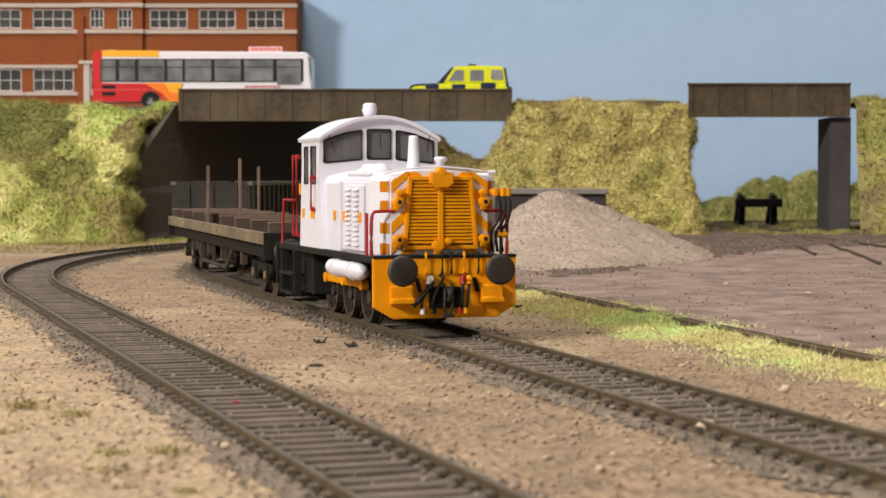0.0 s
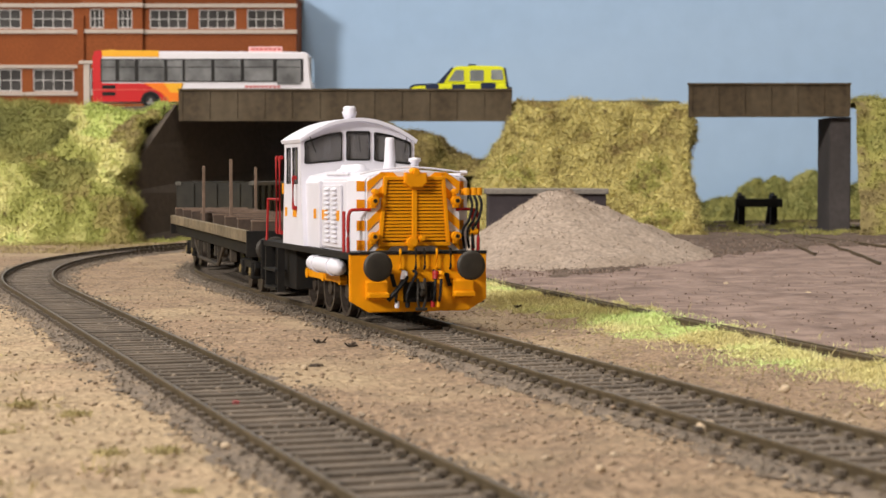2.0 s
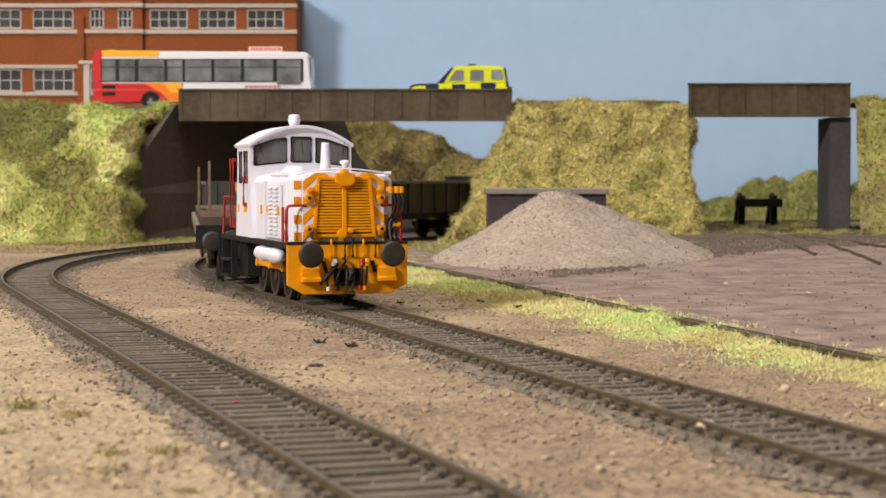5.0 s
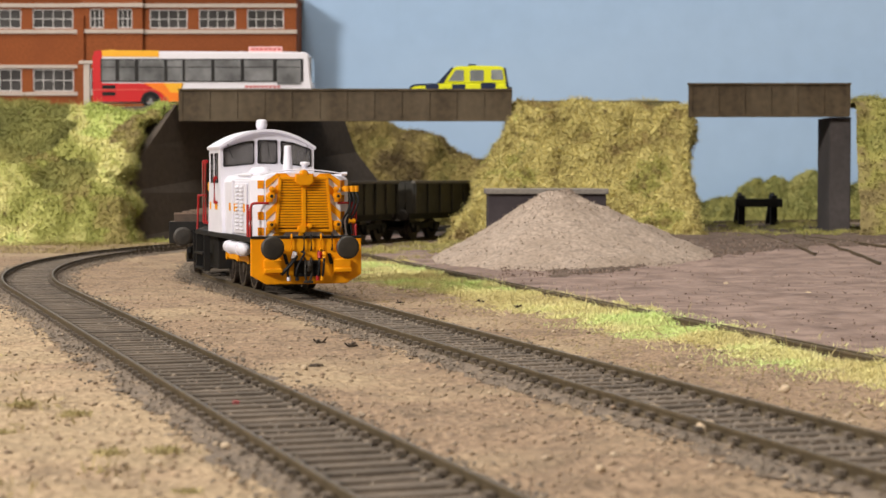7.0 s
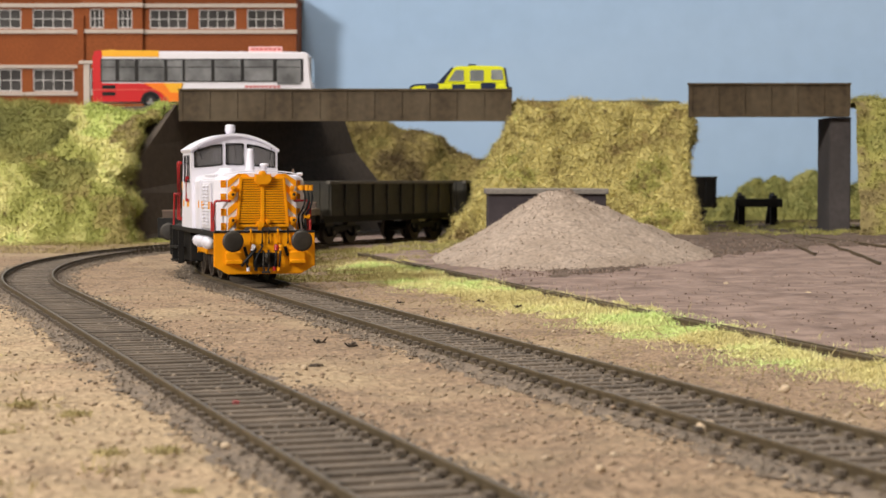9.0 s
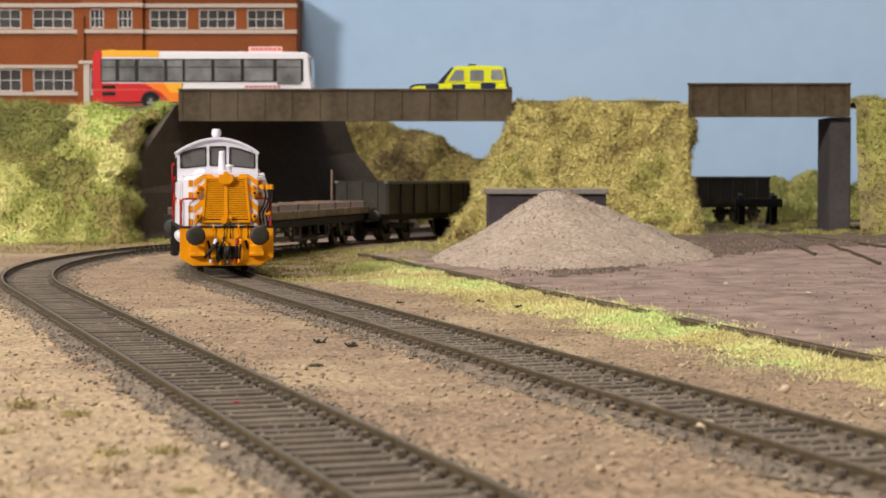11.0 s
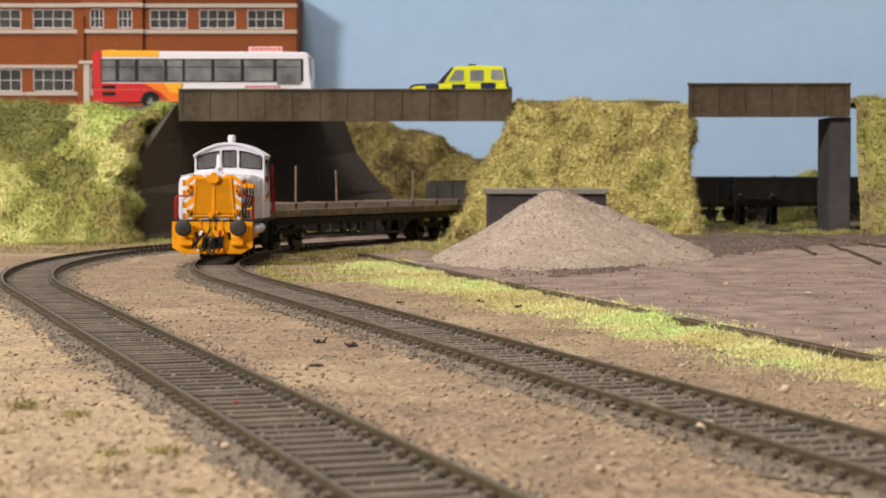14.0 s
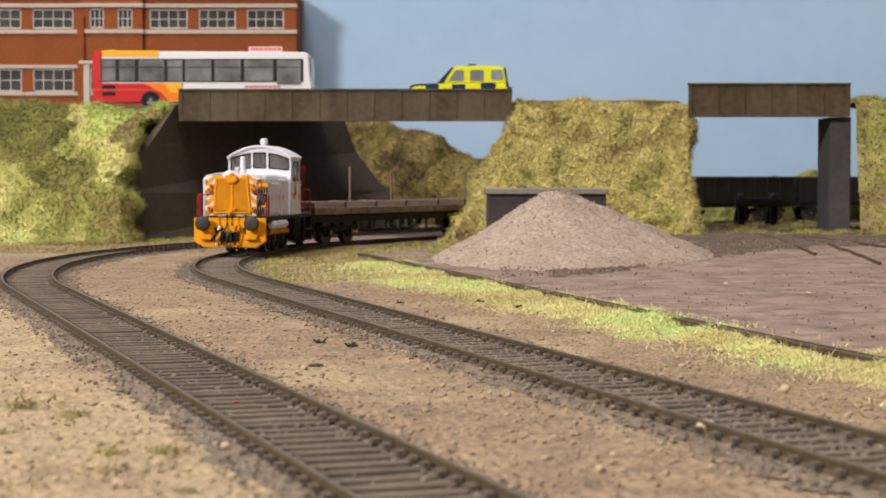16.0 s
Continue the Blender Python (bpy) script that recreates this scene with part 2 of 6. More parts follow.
def pipe(bm, pts, r, sides=6):
    """A bent round bar through the points."""
    pts = [Vector(p) for p in pts]
    rings = []
    for i, p in enumerate(pts):
        d = (pts[min(i + 1, len(pts) - 1)] - pts[max(i - 1, 0)]).normalized()
        q = d.to_track_quat("Z", "Y")
        rings.append([bm.verts.new(p + q @ Vector((r * math.cos(k * math.tau / sides), r * math.sin(k * math.tau / sides), 0))) for k in range(sides)])
    for a, b in zip(rings, rings[1:]):
        for k in range(sides):
            bm.faces.new((a[k], a[(k + 1) % sides], b[(k + 1) % sides], b[k]))
    bm.faces.new(rings[0][::-1])
    bm.faces.new(rings[-1])


def bend(pts, n=6):
    """Round off a polyline (Catmull-Rom)."""
    out = []
    pts = [Vector(p) for p in pts]
    for i in range(len(pts) - 1):
        p0, p1, p2, p3 = pts[max(i - 1, 0)], pts[i], pts[i + 1], pts[min(i + 2, len(pts) - 1)]
        for k in range(n):
            t = k / n
            out.append(0.5 * ((2 * p1) + (p2 - p0) * t + (2 * p0 - 5 * p1 + 4 * p2 - p3) * t * t + (3 * p1 - p0 - 3 * p2 + p3) * t ** 3))
    return out + [pts[-1]]


# ---- the lines of the tracks (plan, mm) ----


def line_of(x, y, heading, legs, step=2.0):
    """A centre line from a start and legs of (length, radius); heading in degrees left of straight away; a positive radius bends right."""
    pts, h = [(x, y)], radians(heading)
    for length, radius in legs:
        for _ in range(int(length / step)):
            h -= (step / radius if radius else 0) / 2
            x, y = x - math.sin(h) * step, y + math.cos(h) * step
            h -= (step / radius if radius else 0) / 2
            pts.append((x, y))
    return np.array(pts)


LINE_2 = line_of(94.9, 106.7, 17.4, [(557, 0), (250, 538), (136, 359), (330, -1934), (900, 350)])
LINE_1 = line_of(52, 43, 18.7, [(570, 0), (150, 660), (300, 560), (350, -3000), (700, 420)])
LINE_3 = line_of(130, 183, 14.1, [(710, 0)])


def at_s(line, s):
    i = min(max(s / 2.0, 0), len(line) - 1.001)
    k = int(i)
    return line[k] + (line[k + 1] - line[k]) * (i - k)

# ---- the room round the layout ----


def room():
    for nm, (x0, x1, y0, y1, z0, z1), lab in (
            ("room_floor", (-3200, 3200, -2600, 3200, -1020, -1000), "plain grey carpet floor of the room"),
            ("ceiling", (-3200, 3200, -2600, 3200, 2000, 2060), "plain white painted ceiling of the room"),
            ("wall_north", (-3200, 3200, 3200, 3260, -1000, 2000), "plain cream painted wall"),
            ("wall_south", (-3200, 3200, -2660, -2600, -1000, 2000), "plain cream painted wall"),
            ("wall_west", (-3260, -3200, -2600, 3200, -1000, 2000), "plain cream painted wall"),
            ("wall_east", (3200, 3260, -2600, 3200, -1000, 2000), "plain cream painted wall")):
        bm = bmesh.new()
        box(bm, x0, x1, y0, y1, z0, z1)
        tagged(mesh_ob(nm, bm, M_ROOMWALL), lab, "room", kind="structure")


room()

# ---- ground ----


def near_line(line, x, y):
    d = line - np.array((x, y))
    return math.sqrt(float((d * d).sum(1).min()))


def ground():
    xs, ys = np.arange(-620, 640, 7.0), np.concatenate([np.arange(-60, 800, 6.0), np.arange(800, 1592, 13.0)])
    verts, faces = [], []
    for y in ys:
        for x in xs:
            d = min(near_line(LINE_1[::6], x, y), near_line(LINE_2[::6], x, y))
            z = -2.6 + 0.9 * noise.noise((x / 17, y / 17, 0.3)) + 0.6 * noise.noise((x / 6, y / 6, 4.1))
            if d < 24:
                z = min(z, -2.2)
                z = -3.0 if d < 15 else z
            verts.append((x, y, z))
    nx = len(xs)
    for j in range(len(ys) - 1):
        for i in range(nx - 1):
            a = j * nx + i
            faces.append((a, a + 1, a + nx + 1, a + nx))
    ob = raw("ground", verts, faces, M_GROUND, smooth=True)
    ob.data.materials.append(M_GROUND_PALE)
    # the scatter is paler outside the front track
    v = np.array(verts)
    outside = (v[:, 0] - 52) * math.cos(radians(18.7)) + (v[:, 1] - 43) * math.sin(radians(18.7)) < -14 + 5 * np.sin(v[:, 1] / 23) + 4 * np.sin(v[:, 0] / 9 + v[:, 1] / 14)
    ob.data.polygons.foreach_set("material_index", [1 if outside[q[0]] and v[q[0], 1] < 640 else 0 for q in faces])
    tagged(ob, "sandy brown scatter ground of the model layout", "ground", kind="structure")
    bm = bmesh.new()
    box(bm, -620, 640, -60, 1592, -30, -8)
    tagged(mesh_ob("baseboard", bm, M_WOOD), "plain wooden baseboard under the layout", "baseboard", kind="structure")


ground()


def strip(line, half, z, wobble=0.0, every=2):
    verts, faces = [], []
    pts = line[::every]
    for i, p in enumerate(pts):
        d = pts[min(i + 1, len(pts) - 1)] - pts[max(i - 1, 0)]
        d = d / np.linalg.norm(d)
        n = np.array((d[1], -d[0]))
        row = []
        for k, u in enumerate((-1, -0.6, -0.2, 0.2, 0.6, 1)):
            w = half * u + (wobble * noise.noise((p[0] / 5, p[1] / 5, k)) if abs(u) == 1 else 0)
            q = p + n * w
            zz = z + 0.25 * noise.noise((q[0] / 2.5, q[1] / 2.5, 1.0)) - (0.7 if abs(u) == 1 else 0)
            row.append((q[0], q[1], zz))
        verts += row
    for i in range(len(pts) - 1):
        for k in range(5):
            a = i * 6 + k
            faces.append((a, a + 1, a + 7, a + 6))
    return verts, faces


def rail_mesh(line, offset, top=0.0):
    prof = [(-0.95, -2.2), (-0.95, -1.85), (-0.22, -1.55), (-0.22, -0.7), (-0.46, -0.5), (-0.46, -0.08), (-0.36, 0), (0.36, 0), (0.46, -0.08), (0.46, -0.5), (0.22, -0.7), (0.22, -1.55), (0.95, -1.85), (0.95, -2.2)]
    verts, faces, mats = [], [], []
    pts = line[::2]
    m = len(prof)
    for i, p in enumerate(pts):
        d = pts[min(i + 1, len(pts) - 1)] - pts[max(i - 1, 0)]
        d = d / np.linalg.norm(d)
        n = np.array((d[1], -d[0]))
        for u, v in prof:
            q = p + n * (offset + u * 0.82)
            verts.append((q[0], q[1], (top(q[0], q[1]) if callable(top) else top) + v))
    for i in range(len(pts) - 1):
        for k in range(m):
            a, b = i * m + k, i * m + (k + 1) % m
            faces.append((a, b, b + m, a + m))
            mats.append(1 if k == 6 else 0)
    return verts, faces, mats


def track(label, line, s0, s1):
    """Ballast strip, two rails and the sleepers with their rail chairs."""
    seg = line[int(s0 / 2):int(s1 / 2)]
    t = thing("track", label, "railway track", "tracks", "structure")
    v, f = strip(seg, 14.5, -2.05, 4.5)
    bed = raw("ballast", v, f, M_BALLAST, t)
    for off in (-8.8, 8.8):
        v, f, mi = rail_mesh(seg, off)
        r = raw("rail", v, f, M_RAIL, t)
        r.data.materials.append(M_RAILTOP)
        r.data.polygons.foreach_set("material_index", mi)
    return t, seg


def sleepers(t, seg):
    bm = bmesh.new()
    box(bm, -7.0, 7.0, -1.2, 1.2, -3.0, -1.5, 0.15)
    for x in (-8.8, 8.8):
        for k in (-1.45, 1.45):
            box(bm, x + k * 0.85 - 0.55, x + k * 0.85 + 0.55, -0.75, 0.75, -1.5, -0.85)
    first = None
    total = len(seg) * 2.0
    s = 3.0
    rnd = random.Random(7)
    while s < total - 4:
        p, q = at_s(seg, s), at_s(seg, s + 2)
        a = math.degrees(math.atan2(q[1] - p[1], q[0] - p[0])) - 90 + rnd.uniform(-1.5, 1.5)
        m = mpose(p[0], p[1], rnd.uniform(-0.12, 0.05), 0, 0, a)
        if first is None:
            first = part("sleeper", bm, M_SLEEPER, t)
            first.matrix_basis = m
        else:
            share("sleeper", first, t, m)
        s += 5.7


TRACK_1, SEG_1 = track("weathered single track with rusty rails on sleepers", LINE_1, 0, 1700)
TRACK_2, SEG_2 = track("weathered single track with rusty rails carrying the train", LINE_2, 0, 1800)
sleepers(TRACK_1, SEG_1)
sleepers(TRACK_2, SEG_2)

# ---- backdrop ----


def backdrop():
    bm = bmesh.new()
    box(bm, -900, 900, 1592, 1604, -60, 520)
    tagged(mesh_ob("backdrop", bm, M_SKY), "plain pale blue painted sky backboard", "backdrop", kind="structure")


backdrop()

# ---- bridges ----


def girder_bridge(label, x0, x1, y, z0, z1, depth, panel, inset=0):
    t = thing("road_bridge", label, "bridge", "road bridges")
    bm = bmesh.new()
    box(bm, x0, x1, y, y + 1.2, z0, z1)
    part("web_plate", bm, M_GIRDER, t)
    bm = bmesh.new()
    box(bm, x0 - 0.5, x1 + 0.5, y - 1.4, y + 2.5, z1 - 1.2, z1, 0.2)
    part("top_flange", bm, M_GIRDER, t)
    bm = bmesh.new()
    box(bm, x0, x1, y - 1.0, y + 2.5, z0, z0 + 1.2, 0.2)
    part("bottom_flange", bm, M_GIRDER, t)
    n = int(round((x1 - x0) / panel))
    for i in range(n + 1):
        x = x0 + 1 + (x1 - x0 - 2) * i / n
        bm = bmesh.new()
        box(bm, x - 1.2, x + 1.2, y - 0.6, y, z0 + 1.2, z1 - 1.2)
        part("stiffener", bm, M_GIRDER, t)
    bm = bmesh.new()
    box(bm, x0 + inset, x1, y + 1.2, y + depth, z0 + 8, z0 + 10.7)
    part("deck", bm, M_GIRDER, t, "dark road deck slab")
    bm = bmesh.new()
    box(bm, x0 + inset, x1, y + depth, y + depth + 1.5, z0 + 8, z0 + 19)
    part("rear_girder", bm, M_GIRDER, t)
    return t


girder_bridge("dark bronze-painted plate girder road bridge over the tracks", -162, 42, 1112, 69.8, 89.7, 150, 17.5)
BR2 = girder_bridge("short dark plate girder road bridge over the siding", 142.5, 236, 1051, 70.3, 90.0, 110, 15.6, 24)


def pier():
    t = thing("bridge_pier", "dark grey painted concrete bridge pier", "bridge pier")
    bm = bmesh.new()
    prism(bm, [(226, -4), (238, -4), (238, 70.3), (226, 70.3)], 1056, 1092, "y", 0.6)
    part("pier_wall", bm, M_PIER, t)


pier()


def abutment():
    bm = bmesh.new()
    levels = []
    for z, face in ((-4, ((-203, 1030), (-14, 1338), (-50, 1410), (-268, 1140))), (26, ((-190, 1060), (-42, 1322), (-75, 1394), (-254, 1152))), (54, ((-177, 1088), (-63, 1310), (-86, 1382), (-242, 1160))), (80, ((-164, 1114), (-72, 1300), (-95, 1370), (-230, 1170)))):
        levels.append([bm.verts.new((x, y, z)) for x, y in face])
    bm.faces.new(levels[0])
    bm.faces.new(levels[-1][::-1])
    for a, b in zip(levels, levels[1:]):
        for i in range(4):
            bm.faces.new((a[i], b[i], b[(i + 1) % 4], a[(i + 1) % 4]))
    bmesh.ops.recalc_face_normals(bm, faces=bm.faces[:])
    tagged(mesh_ob("bridge_abutment", bm, M_WALLDARK), "dark grey sloping bridge abutment beside the curve", "bridge abutment")


abutment()

# ---- locomotive: x forward from the front beam, y to its left, z from the rail head ----


def soft_corners(poly, cut=0.9, steps=4):
    """The outline with each sharp corner rounded off."""
    out = []
    n = len(poly)
    for i in range(n):
        a, b, c = [Vector(poly[k % n]) for k in (i - 1, i, i + 1)]
        p = b + (a - b).normalized() * min(cut, (a - b).length * 0.4)
        q = b + (c - b).normalized() * min(cut, (c - b).length * 0.4)
        for k in range(steps + 1):
            w = k / steps
            out.append(tuple(p * (1 - w) ** 2 + b * 2 * w * (1 - w) + q * w ** 2))
    return out


def loco():
    t = thing("diesel_shunter", "white and amber diesel shunting locomotive with hazard stripes", "locomotive")
    # underframe
    bm = bmesh.new()
    box(bm, -85, -1.5, -16.4, 16.4, 15.6, 17.2, 0.2)
    part("footplate", bm, M_BLACK, t)
    bm = bmesh.new()
    for y in (-7, 7):
        box(bm, -83, -2, y - 0.7, y + 0.7, 5.5, 15.6)
    part("main_frame", bm, M_BLACK, t)
    bm = bmesh.new()
    box(bm, -83, -61, -13.5, 13.5, 4.5, 15.6, 0.4)
    part("fuel_tank", bm, M_BLACK, t)
    for y in (-16, 16):
        bm = bmesh.new()
        for x in (-67, -80):
            box(bm, x - 0.5, x + 0.5, y - 1.0, y + 1.0, 3.5, 15.6)
        for z in (4.0, 9.0):
            box(bm, -80, -67, y - 1.6, y + 1.6, z, z + 0.7)
        part("cab_steps", bm, M_BLACK, t)
    for x, nm in ((-1.5, "front_beam"), (-86.5, "rear_beam")):
        bm = bmesh.new()
        prism(bm, [(-16.85, 17.1), (16.85, 17.1), (16.85, 6.0), (12.2, 3.3), (-12.2, 3.3), (-16.85, 6.0)], x, x + 1.5, "x", 0.25)
        part(nm, bm, M_ORANGE if x > -5 else M_BLACK, t)
    bm = bmesh.new()
    box(bm, -1.6, 0.25, -16.9, 16.9, 16.9, 17.6, 0.15)
    part("beam_edge", bm, M_BLACK, t)
    # wheels
    wheels = []
    for b in (27, 42, 57):
        bm = bmesh.new()
        rod(bm, (0, -8.0, 0), (0, 8.0, 0), 1.2, 10)
        w = part("wheelset", bm, M_STEEL, t, "dark steel axle with two spoked wheels")
        for y in (-8.3, 8.3):
            bm = bmesh.new()
            s = 1 if y > 0 else -1
            ring(bm, y, 6.3, 5.2, 2.4)
            ring(bm, y - s * 1.1, 7.0, 5.4, 0.6)
            rod(bm, (0, y - 1.0, 0), (0, y + 1.0, 0), 1.9, 12)
            for k in range(9):
                a = k * math.tau / 9
                rod(bm, (0, y, 0), (5.4 * math.cos(a), y, 5.4 * math.sin(a)), 0.38, 5)
            part("wheel", bm, M_STEEL, w)
        w.matrix_basis = mpose(-b, 0, 6.3)
        wheels.append((w, 6.3))
    for y in (-10.6, 10.6):
        bm = bmesh.new()
        box(bm, -59, -26, y - 0.5, y + 0.5, 8.3, 10.3, 0.3)
        for b in (27, 42, 57):
            rod(bm, (-b, y - 0.9, 9.3), (-b, y + 0.9, 9.3), 1.35, 12)
        part("coupling_rod", bm, M_ORANGE, t, "amber painted coupling rod")
        bm = bmesh.new()
        s = 1 if y > 0 else -1
        prism(bm, [(-38, 16), (-14, 16), (-14, 12.4), (-20, 11.2), (-33, 11.2), (-38, 12.4)], s * 12.0, s * 13.0, "y", 0.15)
        part("spring_hanger", bm, M_BLACK, t)
    # air tanks under the footplate
    for y in (-15.4, 15.4):
        bm = bmesh.new()
        prof = [(-12.0, 0.1), (-12.4, 1.1), (-13.4, 1.8), (-14.4, 2.05), (-36, 2.05), (-37.0, 1.8), (-38.0, 1.1), (-38.4, 0.1)]
        lathe_x(bm, prof, y, 13.2, 14)
        tank = part("air_tank", bm, M_WHITE, t, "white cylindrical air tank", smooth=True)
        bm = bmesh.new()
        for x in (-18, -31):
            lathe_x(bm, [(x, 2.3), (x - 0.8, 2.3)], y, 13.2, 14)
            box(bm, x - 0.8, x, y - 0.4, y + 0.4, 15, 16)
        part("tank_strap", bm, M_WHITE, tank)
    # hood
    def hood_outline(h):
        return [(-h, 17.2), (-h, 34.3), (-h + 0.7, 35.3), (-h * 0.5, 36.5), (0, 37.0), (h * 0.5, 36.5), (h - 0.7, 35.3), (h, 34.3), (h, 17.2)]
    bm = bmesh.new()
    rings = []
    for x, h in ((-1.8, 11.6), (-5.4, 15.2), (-28.5, 15.3)):
        rings.append([bm.verts.new((x, u, v)) for u, v in hood_outline(h)])
    for a, b in zip(rings, rings[1:]):
        for i in range(9):
            bm.faces.new((a[i], a[(i + 1) % 9], b[(i + 1) % 9], b[i]))
    bm.faces.new(rings[0][::-1])
    bm.faces.new(rings[-1])
    bmesh.ops.recalc_face_normals(bm, faces=bm.faces[:])
    bmesh.ops.bevel(bm, geom=[e for e in bm.edges if len(e.link_faces) == 2 and e.calc_face_angle(0) > 0.5], offset=0.35, segments=2, affect="EDGES")
    part("hood", bm, M_WHITE, t)
    bm = bmesh.new()
    prism(bm, [(-15.0, 17.2), (-15.0, 33.6), (-13.9, 35.5), (-8, 36.8), (8, 36.8), (13.9, 35.5), (15.0, 33.6), (15.0, 17.2)], -43.5, -28.2, "x", 0.5)
    part("hood_rear_section", bm, M_WHITE, t)
    for s in (-1, 1):
        # louvre doors with two columns of slots
        bm = bmesh.new()
        box(bm, -26.5, -8.5, s * 15.3, s * 15.95, 18.0, 33.2, 0.2)
        door = part("engine_door", bm, M_WHITE, t)
        for cx in (-20.5, -13.5):
            for k in range(12):
                z = 19.4 + k * 1.16
                bm = bmesh.new()
                prism(bm, [(s * 15.9, z), (s * 16.55, z - 0.25), (s * 16.55, z - 0.05), (s * 15.9, z + 0.55)], cx - 2.0, cx + 2.0, "x")
                part("louvre", bm, M_WHITE, door)
        bm = bmesh.new()
        box(bm, -29.2, -28.0, s * 15.3, s * 16.3, 17.4, 34.2, 0.3)
        part("door_frame", bm, M_WHITE, t)
        for xa, w in ((-62.5, 2.2), (-54.5, 3.8), (-37, 2.0), (-33.0, 3.4), (-26, 2.4), (-22.6, 2.0), (-12, 2.6)):
            bm = bmesh.new()
            yy = 16.32 if xa < -44 else 15.05 if xa < -29 else 15.98
            box(bm, xa, xa + w, s * yy, s * (yy + 0.12), 24.6, 27.0)
            part("stripe_patch", bm, M_ORANGE, t, "amber stripe patch")
    # hazard front
    bm = bmesh.new()
    prism(bm, [(-11.5, 17.6), (11.5, 17.6), (11.5, 33.0), (8.2, 36.4), (-8.2, 36.4), (-11.5, 33.0)], -1.8, -1.2, "x")
    front = part("front_panel", bm, M_WHITE, t)
    for s in (-1, 1):
        for za in (18.9, 23.6, 28.6, 33.0):
            bm = bmesh.new()
            prism(bm, [(s * 11.5, za - 1.3), (s * 11.5, za + 1.1), (s * (7.9 if za > 30 else 7.0), za + (3.4 if za > 30 else 5.2)), (s * 7.0, za + 2.8)], -1.2, -1.0, "x")
            part("hazard_stripe", bm, M_ORANGE, front, "amber diagonal hazard stripe")
        bm = bmesh.new()
        prism(bm, [(s * 8.2, 36.3), (s * 5.2, 36.3), (s * 3.2, 34.6), (s * 6.2, 34.6)], -1.2, -1.0, "x")
        part("hazard_stripe", bm, M_ORANGE, front, "amber diagonal hazard stripe")
        bm = bmesh.new()
        prism(bm, [(s * 9.5, 17.7), (s * 6.5, 17.7), (s * 4.5, 19.5), (s * 7.5, 19.5)], -1.2, -1.0, "x")
        part("hazard_stripe", bm, M_ORANGE, front, "amber diagonal hazard stripe")
        for za in (17.7, 22.4, 27.4, 31.8):
            bm = bmesh.new()
            h = 2.4
            vs = []
            for x, y in ((-2.0, 11.75), (-3.5, 13.3)):
                for z in (za, za + h):
                    vs.append(bm.verts.new((x + 0.12, s * (y + 0.12), z)))
            bm.faces.new((vs[0], vs[2], vs[3], vs[1]))
            bmesh.ops.solidify(bm, geom=bm.faces[:], thickness=0.06)
            part("hazard_stripe", bm, M_ORANGE, front, "amber horizontal hazard band")
    # radiator
    bm = bmesh.new()
    for y0, y1, z0, z1 in ((-7.6, 7.6, 34.4, 35.3), (-8.9, 8.9, 18.7, 19.6), (-0.6, 0.6, 19, 35)):
        box(bm, -1.2, 0.0, y0, y1, z0, z1, 0.15)
    for q in (-1, 1):
        prism(bm, [(q * 8.0, 19.2), (q * 8.9, 19.2), (q * 7.6, 35.0), (q * 6.7, 35.0)], -1.2, 0.0, "x", 0.12)
    rad = part("radiator_frame", bm, M_ORANGE, t)
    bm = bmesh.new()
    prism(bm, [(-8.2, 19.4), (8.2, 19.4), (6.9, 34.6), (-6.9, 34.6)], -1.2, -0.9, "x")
    # amber darkened to stand in for the shade between the slats
    part("radiator_core", bm, mat("shade_amber_core", (0.11, 0.05, 0.008), 0.7), rad)
    for s in (-1, 1):
        for k in range(18):
            z = 20.1 + k * 0.8
            bm = bmesh.new()
            w = 8.05 - (z - 19.6) * 0.083
            prism(bm, [(-0.95, z + 0.1), (-0.95, z + 0.62), (-0.35, z + 0.5), (-0.35, z)], min(s * 0.6, s * w), max(s * 0.6, s * w), "y")
            part("slat", bm, M_ORANGE, rad)
    bm = bmesh.new()
    prism(bm, [(-2.6, 36.2), (2.6, 36.2), (2.8, 33.8), (1.4, 32.6), (-1.4, 32.6), (-2.8, 33.8)], -0.9, 1.4, "x", 0.3)
    part("headlamp_bracket", bm, M_ORANGE, t)
    bm = bmesh.new()
    rod(bm, (1.0, 0, 36.3), (-2.2, 0, 36.3), 1.0, 14)
    rod(bm, (1.0, 0, 36.3), (1.5, 0, 36.3), 0.7, 12)
    part("headlamp", bm, M_ORANGE, t)
    for y, z, r in ((-10.2, 21, 1.15), (-10.2, 29.5, 1.15), (10.2, 21, 1.15), (10.2, 29.5, 1.15), (-9.9, 31.7, 0.7), (9.9, 31.7, 0.7), (-0.8, 19.6, 1.3), (1.6, 20.6, 0.7)):
        bm = bmesh.new()
        rod(bm, (-1, y, z), (1.2, y, z), r, 12)
        rod(bm, (1.2, y, z), (1.6, y, z), r * 0.7, 12)
        box(bm, -1.0, 0.2, y - r * 0.6, y + r * 0.6, z - r * 1.5, z - r * 0.6, 0.1)
        lamp = part("marker_lamp", bm, M_ORANGE, t)
        if r > 1.1 and abs(y) > 5:
            bm = bmesh.new()
            rod(bm, (1.6, y, z), (1.66, y, z), r * 0.45, 10)
            part("lens", bm, M_BLACK, lamp, "dark lamp lens")
